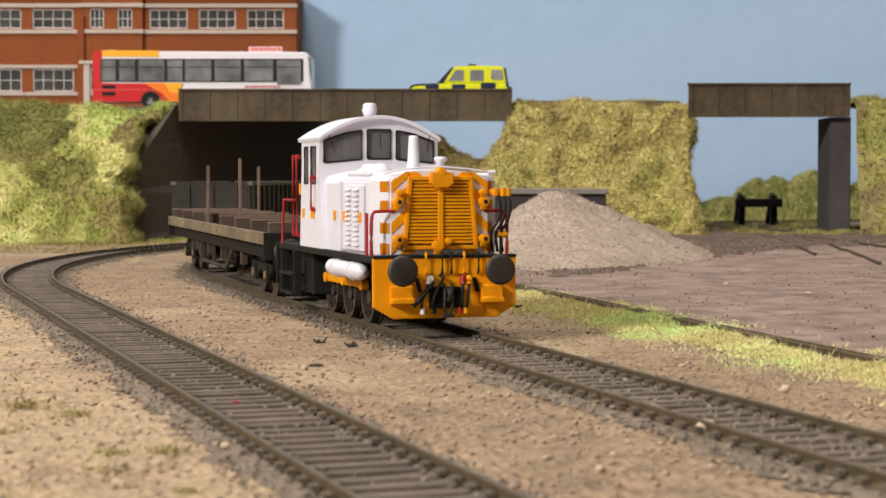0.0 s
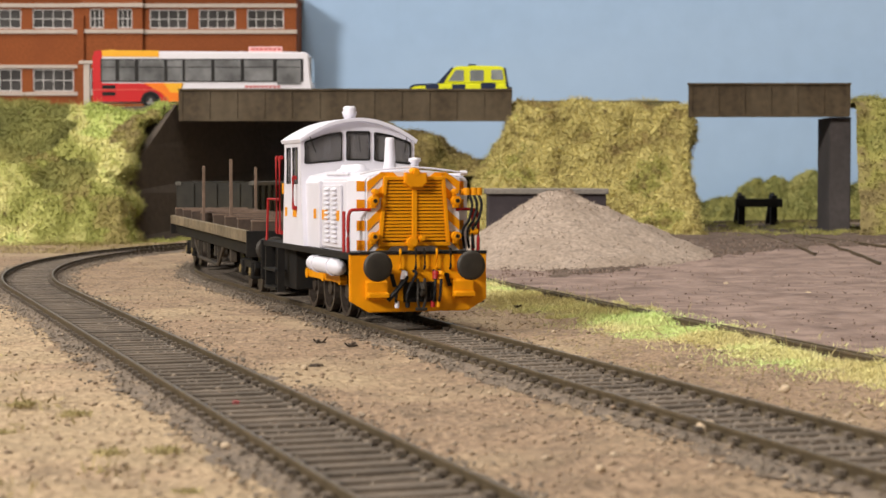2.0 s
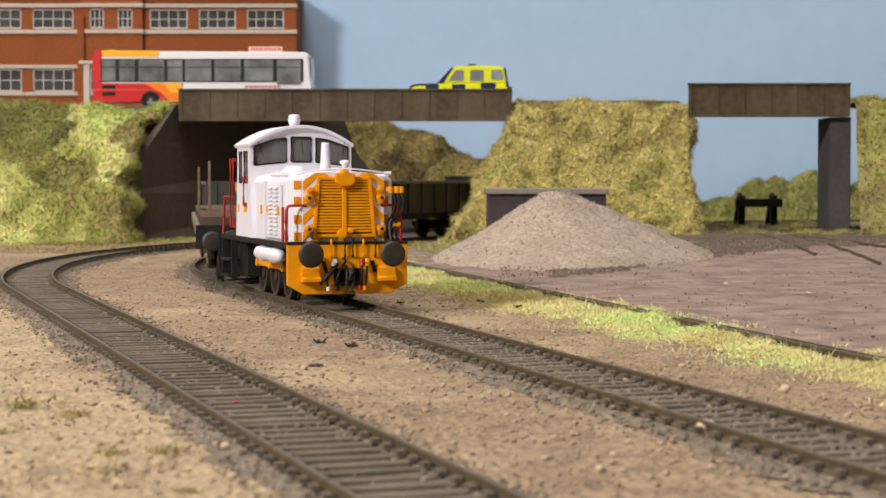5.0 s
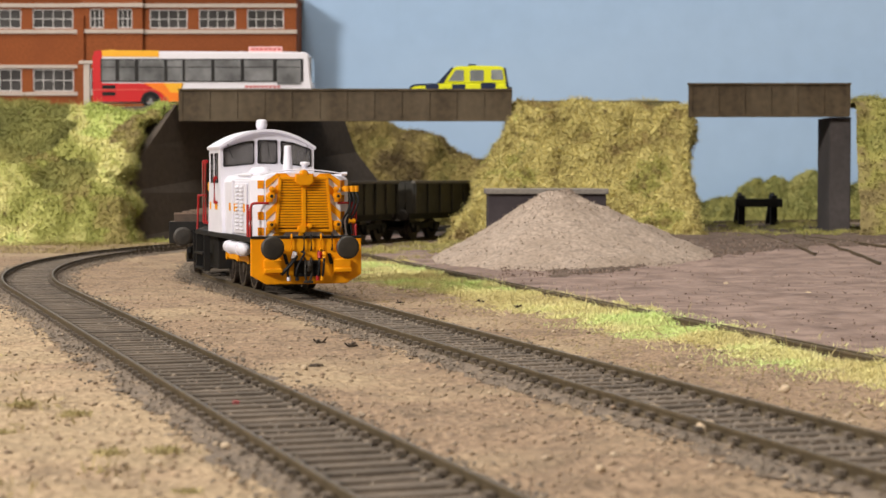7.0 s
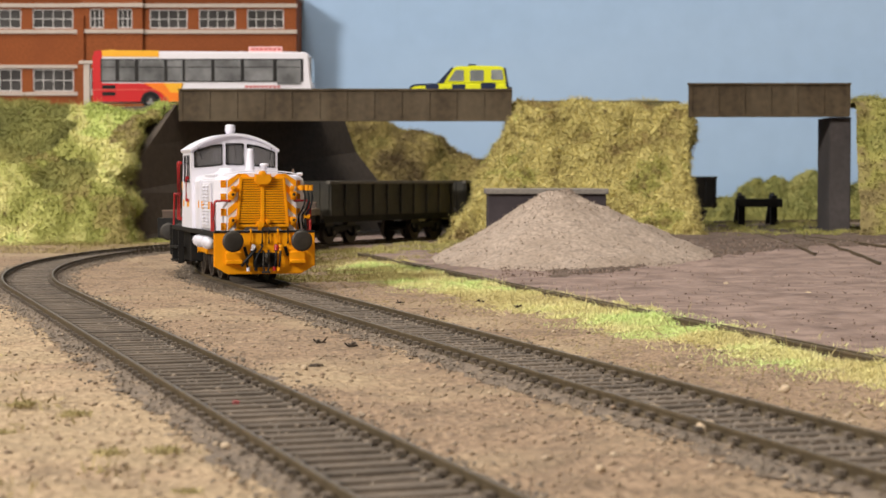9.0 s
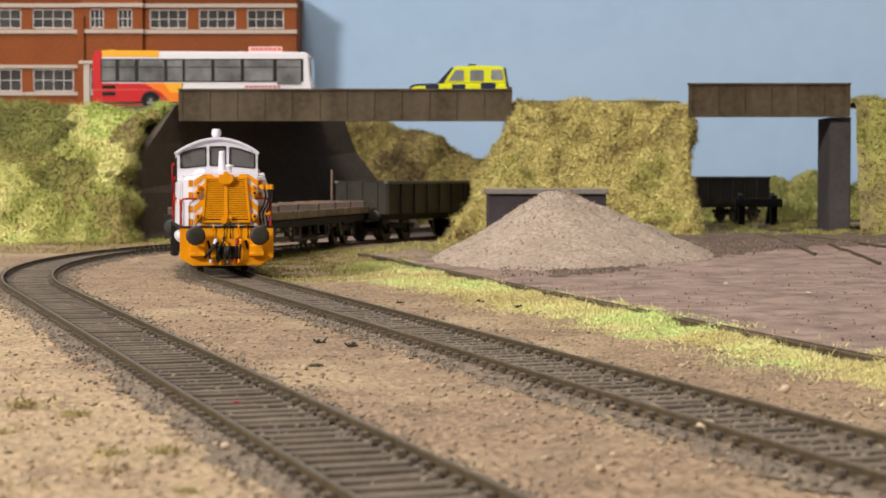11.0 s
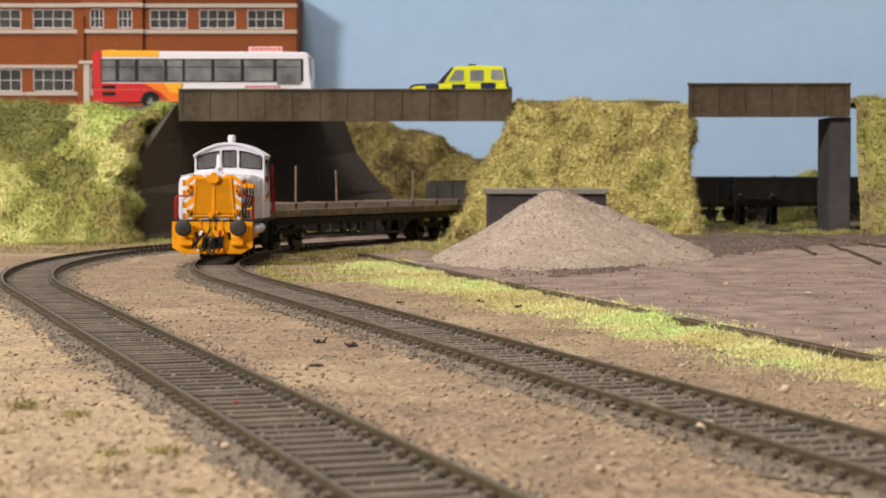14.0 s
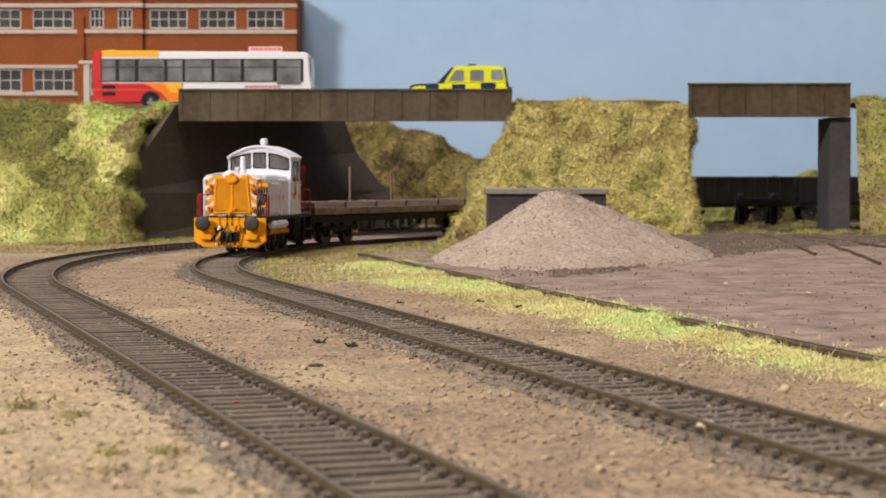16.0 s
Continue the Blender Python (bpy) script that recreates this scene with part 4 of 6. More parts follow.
def plant_mat(name, ramp_colours, patch=45.0, rough=0.9, spread=0.22, rag=0.55, shift=(0, 0, 0)):
    """Foliage colour that changes in patches, with every small piece a little lighter or darker."""
    m, n, l, p = nodes_of(name)
    co = n.new("ShaderNodeTexCoord")
    t = n.new("ShaderNodeTexNoise")
    t.inputs["Scale"].default_value, t.inputs["Detail"].default_value, t.inputs["Roughness"].default_value = patch, 6, rag
    mp = n.new("ShaderNodeMapping")
    mp.inputs["Location"].default_value = shift
    l.new(co.outputs["Object"], mp.inputs["Vector"])
    l.new(mp.outputs["Vector"], t.inputs["Vector"])
    r = n.new("ShaderNodeValToRGB")
    els = r.color_ramp.elements
    while len(els) < len(ramp_colours):
        els.new(0.5)
    for i, c in enumerate(ramp_colours):
        els[i].position, els[i].color = 0.34 + 0.32 * i / (len(ramp_colours) - 1), (*c, 1)
    l.new(t.outputs["Fac"], r.inputs["Fac"])
    geo = n.new("ShaderNodeNewGeometry")
    mr = n.new("ShaderNodeMapRange")
    mr.inputs["To Min"].default_value, mr.inputs["To Max"].default_value = 1 - spread, 1 + spread
    l.new(geo.outputs["Random Per Island"], mr.inputs["Value"])
    h = n.new("ShaderNodeHueSaturation")
    l.new(mr.outputs["Result"], h.inputs["Value"])
    l.new(r.outputs["Color"], h.inputs["Color"])
    l.new(h.outputs["Color"], p.inputs["Base Color"])
    p.inputs["Roughness"].default_value = rough
    return m


M_EARTH = mat("bank_earth", (0.10, 0.085, 0.035), 0.95, vary=0.4, grain=500, bump=0.6, dirt=(0.15, 0.14, 0.05), dirt_scale=50)
M_BUSH_A = plant_mat("olive_green_scatter", [(0.13, 0.10, 0.035), (0.21, 0.185, 0.05), (0.30, 0.25, 0.09), (0.28, 0.29, 0.07), (0.46, 0.46, 0.15), (0.64, 0.60, 0.26), (0.50, 0.56, 0.18), (0.36, 0.42, 0.11)], 13, spread=0.30, rag=0.62)
M_BUSH_B = plant_mat("straw_olive_scatter", [(0.20, 0.135, 0.05), (0.30, 0.225, 0.085), (0.42, 0.355, 0.125), (0.52, 0.45, 0.165), (0.58, 0.50, 0.20), (0.38, 0.37, 0.10), (0.29, 0.23, 0.08)], 27, spread=0.30, rag=0.66)
M_BUSH_C = plant_mat("dull_olive_scatter", [(0.09, 0.06, 0.025), (0.19, 0.145, 0.055), (0.32, 0.255, 0.09), (0.23, 0.20, 0.06), (0.13, 0.10, 0.035)], 22, spread=0.28, rag=0.62)
M_BUSH_D = plant_mat("mid_green_scatter", [(0.12, 0.13, 0.04), (0.30, 0.29, 0.09), (0.22, 0.23, 0.07), (0.38, 0.36, 0.13)], 24, spread=0.25)
M_BUSH_E = plant_mat("shaded_green_scatter", [(0.14, 0.105, 0.045), (0.26, 0.21, 0.085), (0.34, 0.32, 0.09), (0.22, 0.22, 0.055), (0.40, 0.36, 0.13)], 22, spread=0.28, rag=0.62)
M_SLOPE = plant_mat("mown_olive_slope", [(0.12, 0.12, 0.035), (0.20, 0.20, 0.055), (0.27, 0.25, 0.075), (0.17, 0.175, 0.045)], 18, spread=0.2)
M_MOSS = plant_mat("olive_moss", [(0.25, 0.20, 0.085), (0.40, 0.34, 0.15), (0.33, 0.26, 0.12)], 90)
M_TUFT = plant_mat("dark_brown_tuft", [(0.10, 0.07, 0.03), (0.20, 0.145, 0.06)], 60)
M_GRASS = plant_mat("spring_grass_fibre", [(0.46, 0.38, 0.18), (0.64, 0.57, 0.26), (0.72, 0.69, 0.32), (0.60, 0.74, 0.28), (0.72, 0.67, 0.32), (0.58, 0.50, 0.23)], 9, spread=0.16, rag=0.6, shift=(-0.035, 0.078, 0))
M_WEED = plant_mat("pale_olive_weed", [(0.24, 0.185, 0.08), (0.38, 0.33, 0.13), (0.33, 0.31, 0.10), (0.46, 0.41, 0.18)], 14, spread=0.22)
M_STRAW = plant_mat("straw_fibre", [(0.28, 0.22, 0.10), (0.38, 0.31, 0.15)], 30)


def chips(points, normals, lo, hi, rng, thin=1.0, upright=0.0):
    """Small bent flakes at the points: each two triangles, turned every way. Returns vertices and faces."""
    n = len(points)
    size = rng.uniform(lo, hi, (n, 1))
    a = rng.normal(size=(n, 3))
    a /= np.linalg.norm(a, axis=1, keepdims=True)
    a = a * (1 - upright) + np.array((0, 0, 1.0)) * upright + normals * 0.2
    a /= np.linalg.norm(a, axis=1, keepdims=True)
    b = np.cross(a, rng.normal(size=(n, 3)))
    b /= np.linalg.norm(b, axis=1, keepdims=True) + 1e-9
    c = np.cross(a, b)
    b, c = b * thin, c * min(1.0, thin * 1.5)
    v = np.stack([points - b * size * 0.45, points + b * size * 0.6 + c * size * 0.15, points + a * size + b * size * 0.25 * rng.uniform(-1, 1, (n, 1)), points + a * size * 0.55 - b * size * 0.55 - c * size * 0.2], 1)
    f = np.arange(n * 4).reshape(n, 4)
    return v.reshape(-1, 3), f


def np_mesh(name, v, f, material, parent=None):
    me = bpy.data.meshes.new(name)
    me.vertices.add(len(v))
    me.vertices.foreach_set("co", (v * MM).astype(np.float32).ravel())
    k = f.shape[1]
    me.loops.add(f.size)
    me.loops.foreach_set("vertex_index", f.astype(np.int32).ravel())
    me.polygons.add(len(f))
    me.polygons.foreach_set("loop_start", np.arange(0, f.size, k, dtype=np.int32))
    me.polygons.foreach_set("loop_total", np.full(len(f), k, dtype=np.int32))
    me.update(calc_edges=True)
    me.materials.append(material)
    ob = new(name, me)
    if parent:
        ob.parent = parent
    return ob


def sheet(fn, nu, nv, lump=5.0, scale=18.0, seed=0.0):
    """A grid fn(u, v), pushed out along its normals in lumps. Returns vertices, quads and normals."""
    g = np.array([[fn(i / (nu - 1), j / (nv - 1)) for i in range(nu)] for j in range(nv)])
    du, dv = np.gradient(g, axis=1), np.gradient(g, axis=0)
    nrm = np.cross(du, dv)
    nrm /= np.linalg.norm(nrm, axis=2, keepdims=True) + 1e-9
    for j in range(nv):
        for i in range(nu):
            p = g[j, i]
            k = noise.noise(Vector(p) / scale + Vector((seed, 0, 0))) + 0.5 * noise.noise(Vector(p) / (scale * 0.35) + Vector((0, seed, 3))) + 0.2 * noise.noise(Vector(p) / (scale * 0.15))
            g[j, i] = p + nrm[j, i] * lump * k
    idx = np.arange(nu * nv).reshape(nv, nu)
    f = np.stack([idx[:-1, :-1], idx[:-1, 1:], idx[1:, 1:], idx[1:, :-1]], -1).reshape(-1, 4)
    return g.reshape(-1, 3), f, nrm.reshape(-1, 3)


def scatter_on(v, f, nrm, count, rng, lift=1.0):
    a, b, d = v[f[:, 0]], v[f[:, 1]], v[f[:, 3]]
    area = np.linalg.norm(np.cross(b - a, d - a), axis=1)
    pick = rng.choice(len(f), count, p=area / area.sum())
    s, t = rng.random((count, 1)), rng.random((count, 1))
    p = v[f[pick, 0]] * (1 - s) * (1 - t) + v[f[pick, 1]] * s * (1 - t) + v[f[pick, 2]] * s * t + v[f[pick, 3]] * (1 - s) * t
    n = nrm[f[pick, 0]]
    return p + n * rng.uniform(-0.4, lift, (count, 1)), n


def bank(label, category, fn, nu, nv, material, count, seed, lump=5.0, scale=18.0, size=(1.0, 2.6), fibres=0, fibre_mat=None, tufts=0, areas=None, other=()):
    t = thing("planted_bank", label, category, "planted banks", at=None)
    rng = np.random.default_rng(seed)
    v, f, n = sheet(fn, nu, nv, lump, scale, seed * 1.7)
    meshes = [np_mesh("earth", v, f, material, t)]
    p, pn = scatter_on(v, f, n, count, rng)
    cv, cf = chips(p, pn, *size, rng)
    meshes.append(tagged(np_mesh("foliage", cv, cf, material, t), "dense small scatter foliage", kind="stuff"))
    if fibres:
        # teased-out fibres that stand off the surface
        p, pn = scatter_on(v, f, n, fibres, rng, 1.6)
        cv, cf = chips(p, pn * 2.5, 1.6, 4.6, rng, 0.055, 0.1)
        meshes.append(tagged(np_mesh("fibre_grass", cv, cf, fibre_mat, t), "fine teased grass fibres", kind="stuff"))
    if tufts:
        # ragged darker tufts and twigs caught in the mat
        at, an = scatter_on(v, f, n, tufts, rng, 1.5)
        k = 26
        p = np.repeat(at, k, 0) + rng.normal(size=(tufts * k, 3)) * np.repeat(rng.uniform(0.3, 1.7, (tufts, 1)), k, 0)
        cv, cf = chips(p, np.repeat(an, k, 0), 0.5, 1.8, rng, 0.3)
        tagged(np_mesh("tuft_scatter", cv, cf, M_TUFT, t), "dark brown ragged tufts", kind="stuff")
    if areas:
        for ob in meshes:
            for m in other:
                ob.data.materials.append(m)
            co = np.empty(len(ob.data.vertices) * 3, np.float32)
            ob.data.vertices.foreach_get("co", co)
            co = co.reshape(-1, 4, 3).mean(1) / MM if len(ob.data.vertices) == 4 * len(ob.data.polygons) else np.array([q.center for q in ob.data.polygons]) / MM
            ob.data.polygons.foreach_set("material_index", [areas(*map(float, c)) for c in co])
    return t


def ease(x):
    x = min(max(x, 0), 1)
    return x * x * (3 - 2 * x)


def left_bank(u, v):
    q = 1 - min(v / 0.8, 1)
    xr = -162 - 64 * q * (1 - q) - 18 * q + 3 * math.sin(v * 17) + 2 * math.sin(v * 41)
    x = -600 + (xr + 600) * min(u / 0.93, 1)
    back = max(u - 0.93, 0) / 0.07 * 90
    h = min(v / 0.8, 1)
    y = 1010 + 105 * h ** 1.3 + max(v - 0.8, 0) / 0.2 * 80 + back + 14 * math.sin(x / 45)
    z = -6 + (81 + 5 * ease((-215 - x) / 60)) * math.sin(h * math.pi / 2) ** 1.15
    return (x, y, z)


def middle_bank(u, v):
    h = min(v / 0.82, 1)
    left, right = -2 + 42 * h ** 0.7 + 6 * h, 141 + 9 * h
    x = left + (right - left) * ease((u - 0.12) / 0.76)
    side = max(0.12 - u, u - 0.88, 0) / 0.12
    y = 1030 + 78 * h - 42 * (1 - h) ** 3 + side * 120 + max(v - 0.82, 0) / 0.18 * 90
    z = -6 + 85 * h - (max(v - 0.82, 0)) * 6
    if u < 0.12:
        y = 1030 + 78 * h + side * 70 + max(v - 0.82, 0) / 0.18 * 90
    return (x, y, z)


def right_bank(u, v):
    h = min(v / 0.82, 1)
    y = 998 + 62 * h + max(v - 0.82, 0) / 0.18 * 110 - 45 * u
    x = 231 + 10 * h + u * 360
    return (x, y, -6 + 86 * h)


def far_bank(u, v):
    x = -130 + u * 220
    top = 80 - 34 * ease((x + 65) / 110) - 30 * ease((x - 25) / 60)
    h = min(v / 0.85, 1)
    return (x, 1440 + 60 * h + max(v - 0.85, 0) / 0.15 * 50, -6 + (top + 6) * h)


def far_bushes(u, v):
    x = 130 + u * 330
    top = 17 + 18 * ease((x - 256) / 20) + 4 * math.sin(x / 9.7) + 3 * math.sin(x / 4.1)
    h = min(v / 0.85, 1)
    return (x, 1540 + 20 * h + max(v - 0.85, 0) / 0.15 * 20, -6 + (top + 6) * h)


def left_growth(x, y, z):
    """0: pale bushes, 1: mown olive slope behind them, 2: brown dead growth near the bridge."""
    k = noise.noise((x / 22, y / 60, z / 22)) + 0.5 * noise.noise((x / 7, y / 20, z / 7))
    if x < -222 + 14 * k - 1.2 * max(0, 64 - z) and z > 42 + 10 * k:
        return 1
    if ((x + 180) / 18) ** 2 + ((z - 66) / 13) ** 2 < 0.8 + 1.2 * k:
        return 2
    return 1 if abs(x + 215) / 34 + abs(z - 36) / 12 < 0.9 + 0.7 * k else 0


bank("bright green and olive grassy bank beside the curve", "embankment", left_bank, 150, 40, M_BUSH_A, 110000, 3, 9, 34, (0.5, 1.5), 120000, M_BUSH_A, 260, left_growth, (M_SLOPE, M_BUSH_E))
bank("straw and olive bushy bank between the bridges", "embankment", middle_bank, 84, 48, M_BUSH_B, 90000, 5, 7, 24, (0.5, 1.6), 60000, M_BUSH_B, 360)
bank("brown and green bushy bank beside the pier", "embankment", right_bank, 50, 30, M_BUSH_E, 50000, 8, 8, 28, (0.5, 1.5), 30000, M_BUSH_E, 40)
bank("olive brown bushy bank behind the bridge", "embankment", far_bank, 56, 26, M_BUSH_C, 60000, 11, 12, 34, (0.5, 1.7), 30000, M_BUSH_C, 60)
bank("low green bushes along the backboard", "bushes", far_bushes, 120, 14, M_BUSH_D, 26000, 13, 6, 12, (0.6, 2.0), 14000, M_BUSH_D)


def road_top():
    bm = bmesh.new()
    box(bm, -600, -163, 1172, 1588, 60, 79.5)
    tagged(mesh_ob("road", bm, mat("road_grey", (0.14, 0.13, 0.12), 0.9, grain=500)), "grey road on top of the bank", "road", kind="structure")
    bm = bmesh.new()
    box(bm, 46, 150, 1150, 1190, -3, 84)
    tagged(mesh_ob("road_block", bm, M_EARTH), "earth core of the road bank", "embankment", kind="structure")


road_top()

# offset from a line, to the side of the viewer's right


def beside(line, s, off):
    p, q = at_s(line, s), at_s(line, s + 2)
    d = (q - p) / np.linalg.norm(q - p)
    return p + np.array((d[1], -d[0])) * off


def verge():
    """Grass strip between the track and the yard."""
    rng = np.random.default_rng(21)
    pts = []
    while len(pts) < 240000:
        s = 30 + 680 * rng.random()
        o = rng.normal(63, 15)
        k = noise.noise((s / 44, o / 16, 2.0)) + 0.6 * noise.noise((s / 9, o / 9, 5.0))
        edge = 79.5 + 4.5 * ease((s - 230) / 130) + 1.5 * noise.noise((s / 14, 3.0, 1.0))
        if rng.random() > 0.8 + 0.6 * k - max(60 - o, 0) / 30 or not 20 < o < edge:
            continue
        p = beside(LINE_2, s, o)
        tuft = max(0.0, noise.noise((p[0] / 12, p[1] / 12, 4.0)) + 0.35) * 2.6 * ease((o - 44) / 16)
        pts.append((p[0], p[1], -2.9 + 0.9 * noise.noise((p[0] / 17, p[1] / 17, 0.3)) + tuft * rng.random() ** 0.6))
    p = np.array(pts)
    n = np.zeros((len(p), 3))
    v, f = chips(p, n, 0.5, 1.7, rng, 0.10, 0.08)
    low = p[rng.integers(0, len(p), 110000)] + np.array((0, 0, -0.3))
    v2, f2 = chips(low, np.zeros((len(low), 3)), 0.5, 1.2, rng, 0.3, 0.0)
    v, f = np.concatenate([v, v2]), np.concatenate([f, f2 + len(v)])
    tagged(np_mesh("grass_verge", v, f, M_GRASS), "pale spring-green fibre grass along the siding", "grass", kind="stuff")
    fine = p[rng.integers(0, len(p), 9000)]
    v, f = chips(fine, np.tile((0, 0, 0.6), (9000, 1)), 1.4, 3.6, rng, 0.035, 0.1)
    tagged(np_mesh("grass_fibres", v, f, M_GRASS), "thin loose grass fibres sticking out of the verge", "grass", kind="stuff")
    thin = np.array([(*beside(LINE_2, rng.uniform(30, 640), rng.uniform(17, 66)), -2.5) for _ in range(5200)])
    v, f = chips(thin, np.zeros((len(thin), 3)), 0.7, 2.6, rng, 0.06, 0.0)
    tagged(np_mesh("dead_grass", v, f, M_STRAW), "sparse dead grass fibres lying beside the track", "grass", kind="stuff")
    long_at = p[rng.integers(0, len(p), 700)]
    v, f = chips(long_at, np.zeros((700, 3)), 2.0, 5.5, rng, 0.045, 0.1)
    tagged(np_mesh("straw_stalks", v, f, M_STRAW), "long pale straw stalks in the grass", "grass", kind="stuff")
    pts = []
    while len(pts) < 42000:
        s = rng.uniform(560, 1090)
        o = 16 + 84 * rng.random() ** 1.3
        p = beside(LINE_2, s, o)
        if noise.noise((p[0] / 16, p[1] / 16, 8)) < -0.1:
            continue
        pts.append((p[0], p[1], -2.6 + 3.5 * ease((o - 16) / 30) * ease((s - 700) / 150) * max(0, noise.noise((p[0] / 22, p[1] / 22, 6)) + 0.4)))
    p = np.array(pts)
    v, f = chips(p, np.tile((0, 0, 1.0), (len(p), 1)), 0.6, 2.2, rng, 0.16, 0.1)
    tagged(np_mesh("weed_patch", v, f, M_WEED), "olive and straw weeds inside the curve", "weeds", kind="stuff")
    # ragged weeds where the bank and the abutment meet the ground
    pts = []
    while len(pts) < 26000:
        q = (rng.uniform(-340, -60), 0)
        foot = 1012 + 14 * math.sin(q[0] / 45) if q[0] < -200 else 1012 + (q[0] + 200) * 1.7
        q = (q[0], foot - 34 * rng.random() ** 2.2 + 6)
        if near_line(LINE_1[::6], *q) < 17 or near_line(LINE_2[::6], *q) < 17 or noise.noise((q[0] / 12, q[1] / 12, 5)) < -0.25:
            continue
        pts.append((*q, -2.8 + 3.0 * max(0, noise.noise((q[0] / 9, q[1] / 9, 1))) * rng.random()))
    p = np.array(pts)
    v, f = chips(p, np.tile((0, 0, 1.2), (len(p), 1)), 0.8, 3.2, rng, 0.12, 0.2)
    tagged(np_mesh("foot_weeds", v, f, M_BUSH_A), "ragged olive weeds along the foot of the bank", "weeds", kind="stuff")
    # pale dusting of grass in the near corner and along the foot of the bank
    pts = []
    while len(pts) < 16000:
        if rng.random() < 0.35:
            q = (rng.uniform(-110, -20), rng.uniform(150, 400))
            if q[0] * 0.889 + q[1] * 0.301 > 34 or noise.noise((q[0] / 14, q[1] / 14, 3)) < 0.1:
                continue
        else:
            q = (rng.uniform(-330, -120), rng.uniform(900, 1025))
            if near_line(LINE_1[::6], *q) < 20:
                continue
        pts.append((*q, -2.7))
    p = np.array(pts)
    v, f = chips(p, np.tile((0, 0, 1.0), (len(p), 1)), 0.6, 2.2, rng, 0.2, 0.15)
    tagged(np_mesh("dry_grass", v, f, M_STRAW), "short dry straw-coloured grass fibres", "grass", kind="stuff")


verge()


def pebbles():
    """Loose grit over the whole ground, and the coarser bits between the tracks."""
    rng = np.random.default_rng(31)
    base = np.array([(1, 0, 0), (-1, 0, 0), (0, 1, 0), (0, -1, 0), (0, 0, 1), (0, 0, -1.0)])
    tri = np.array([(0, 2, 4), (2, 1, 4), (1, 3, 4), (3, 0, 4), (2, 0, 5), (1, 2, 5), (3, 1, 5), (0, 3, 5)])
    pts = []
    while len(pts) < 15000:
        y = 140 + 900 * rng.random() ** 1.5
        x = rng.uniform(-0.27, 0.27) * y
        d2 = near_line(LINE_2[::8], x, y)
        d1 = near_line(LINE_1[::8], x, y)
        if min(d1, d2) < 11 and rng.random() < 0.8:
            continue
        pts.append((x, y, -2.4 + 0.9 * noise.noise((x / 17, y / 17, 0.3))))
    p = np.array(pts)
    n = len(p)
    r = 0.16 + 0.5 * rng.random((n, 1, 1)) ** 5
    v = base[None] * r * rng.uniform(0.55, 1.2, (n, 6, 3)) * np.array((1.2, 1.2, 0.75)) + p[:, None]
    f = (tri[None] + (np.arange(n) * 6)[:, None, None]).reshape(-1, 3)
    m = islands_mat("grit", [(0.25, 0.18, 0.12), (0.36, 0.27, 0.18), (0.30, 0.215, 0.145), (0.48, 0.38, 0.27), (0.22, 0.16, 0.11)])
    tagged(np_mesh("grit", v.reshape(-1, 3), f, m), "loose sandy grit and small stones on the ground", "gravel", kind="stuff")
    # dark stones at the sleeper ends
    pts = []
    for line, end, most in ((LINE_1, 900, 9000), (LINE_2, 800, 16000)):
        for _ in range(most):
            s = rng.uniform(20, end)
            o = rng.choice((-1, 1)) * (rng.normal(13.0, 2.8) if rng.random() < 0.6 else rng.normal(6.9, 0.7)) if rng.random() < (0.85 if line is LINE_1 else 0.6) else rng.uniform(-6, 6)
            q = beside(line, s, o)
            pts.append((q[0], q[1], -1.8 - 0.4 * ease((abs(o) - 11) / 4)))
    p = np.array(pts)
    n = len(p)
    r = 0.22 + 0.4 * rng.random((n, 1, 1)) ** 3
    v = base[None] * r * rng.uniform(0.55, 1.2, (n, 6, 3)) * np.array((1.2, 1.2, 0.7)) + p[:, None]
    f = (tri[None] + (np.arange(n) * 6)[:, None, None]).reshape(-1, 3)
    m = islands_mat("dark_ballast_stone", [(0.12, 0.10, 0.08), (0.21, 0.17, 0.13), (0.15, 0.125, 0.10), (0.29, 0.23, 0.17), (0.14, 0.12, 0.10)])
    tagged(np_mesh("ballast_stones", v.reshape(-1, 3), f, m), "grey brown ballast stones along the tracks", "gravel", kind="stuff")


pebbles()


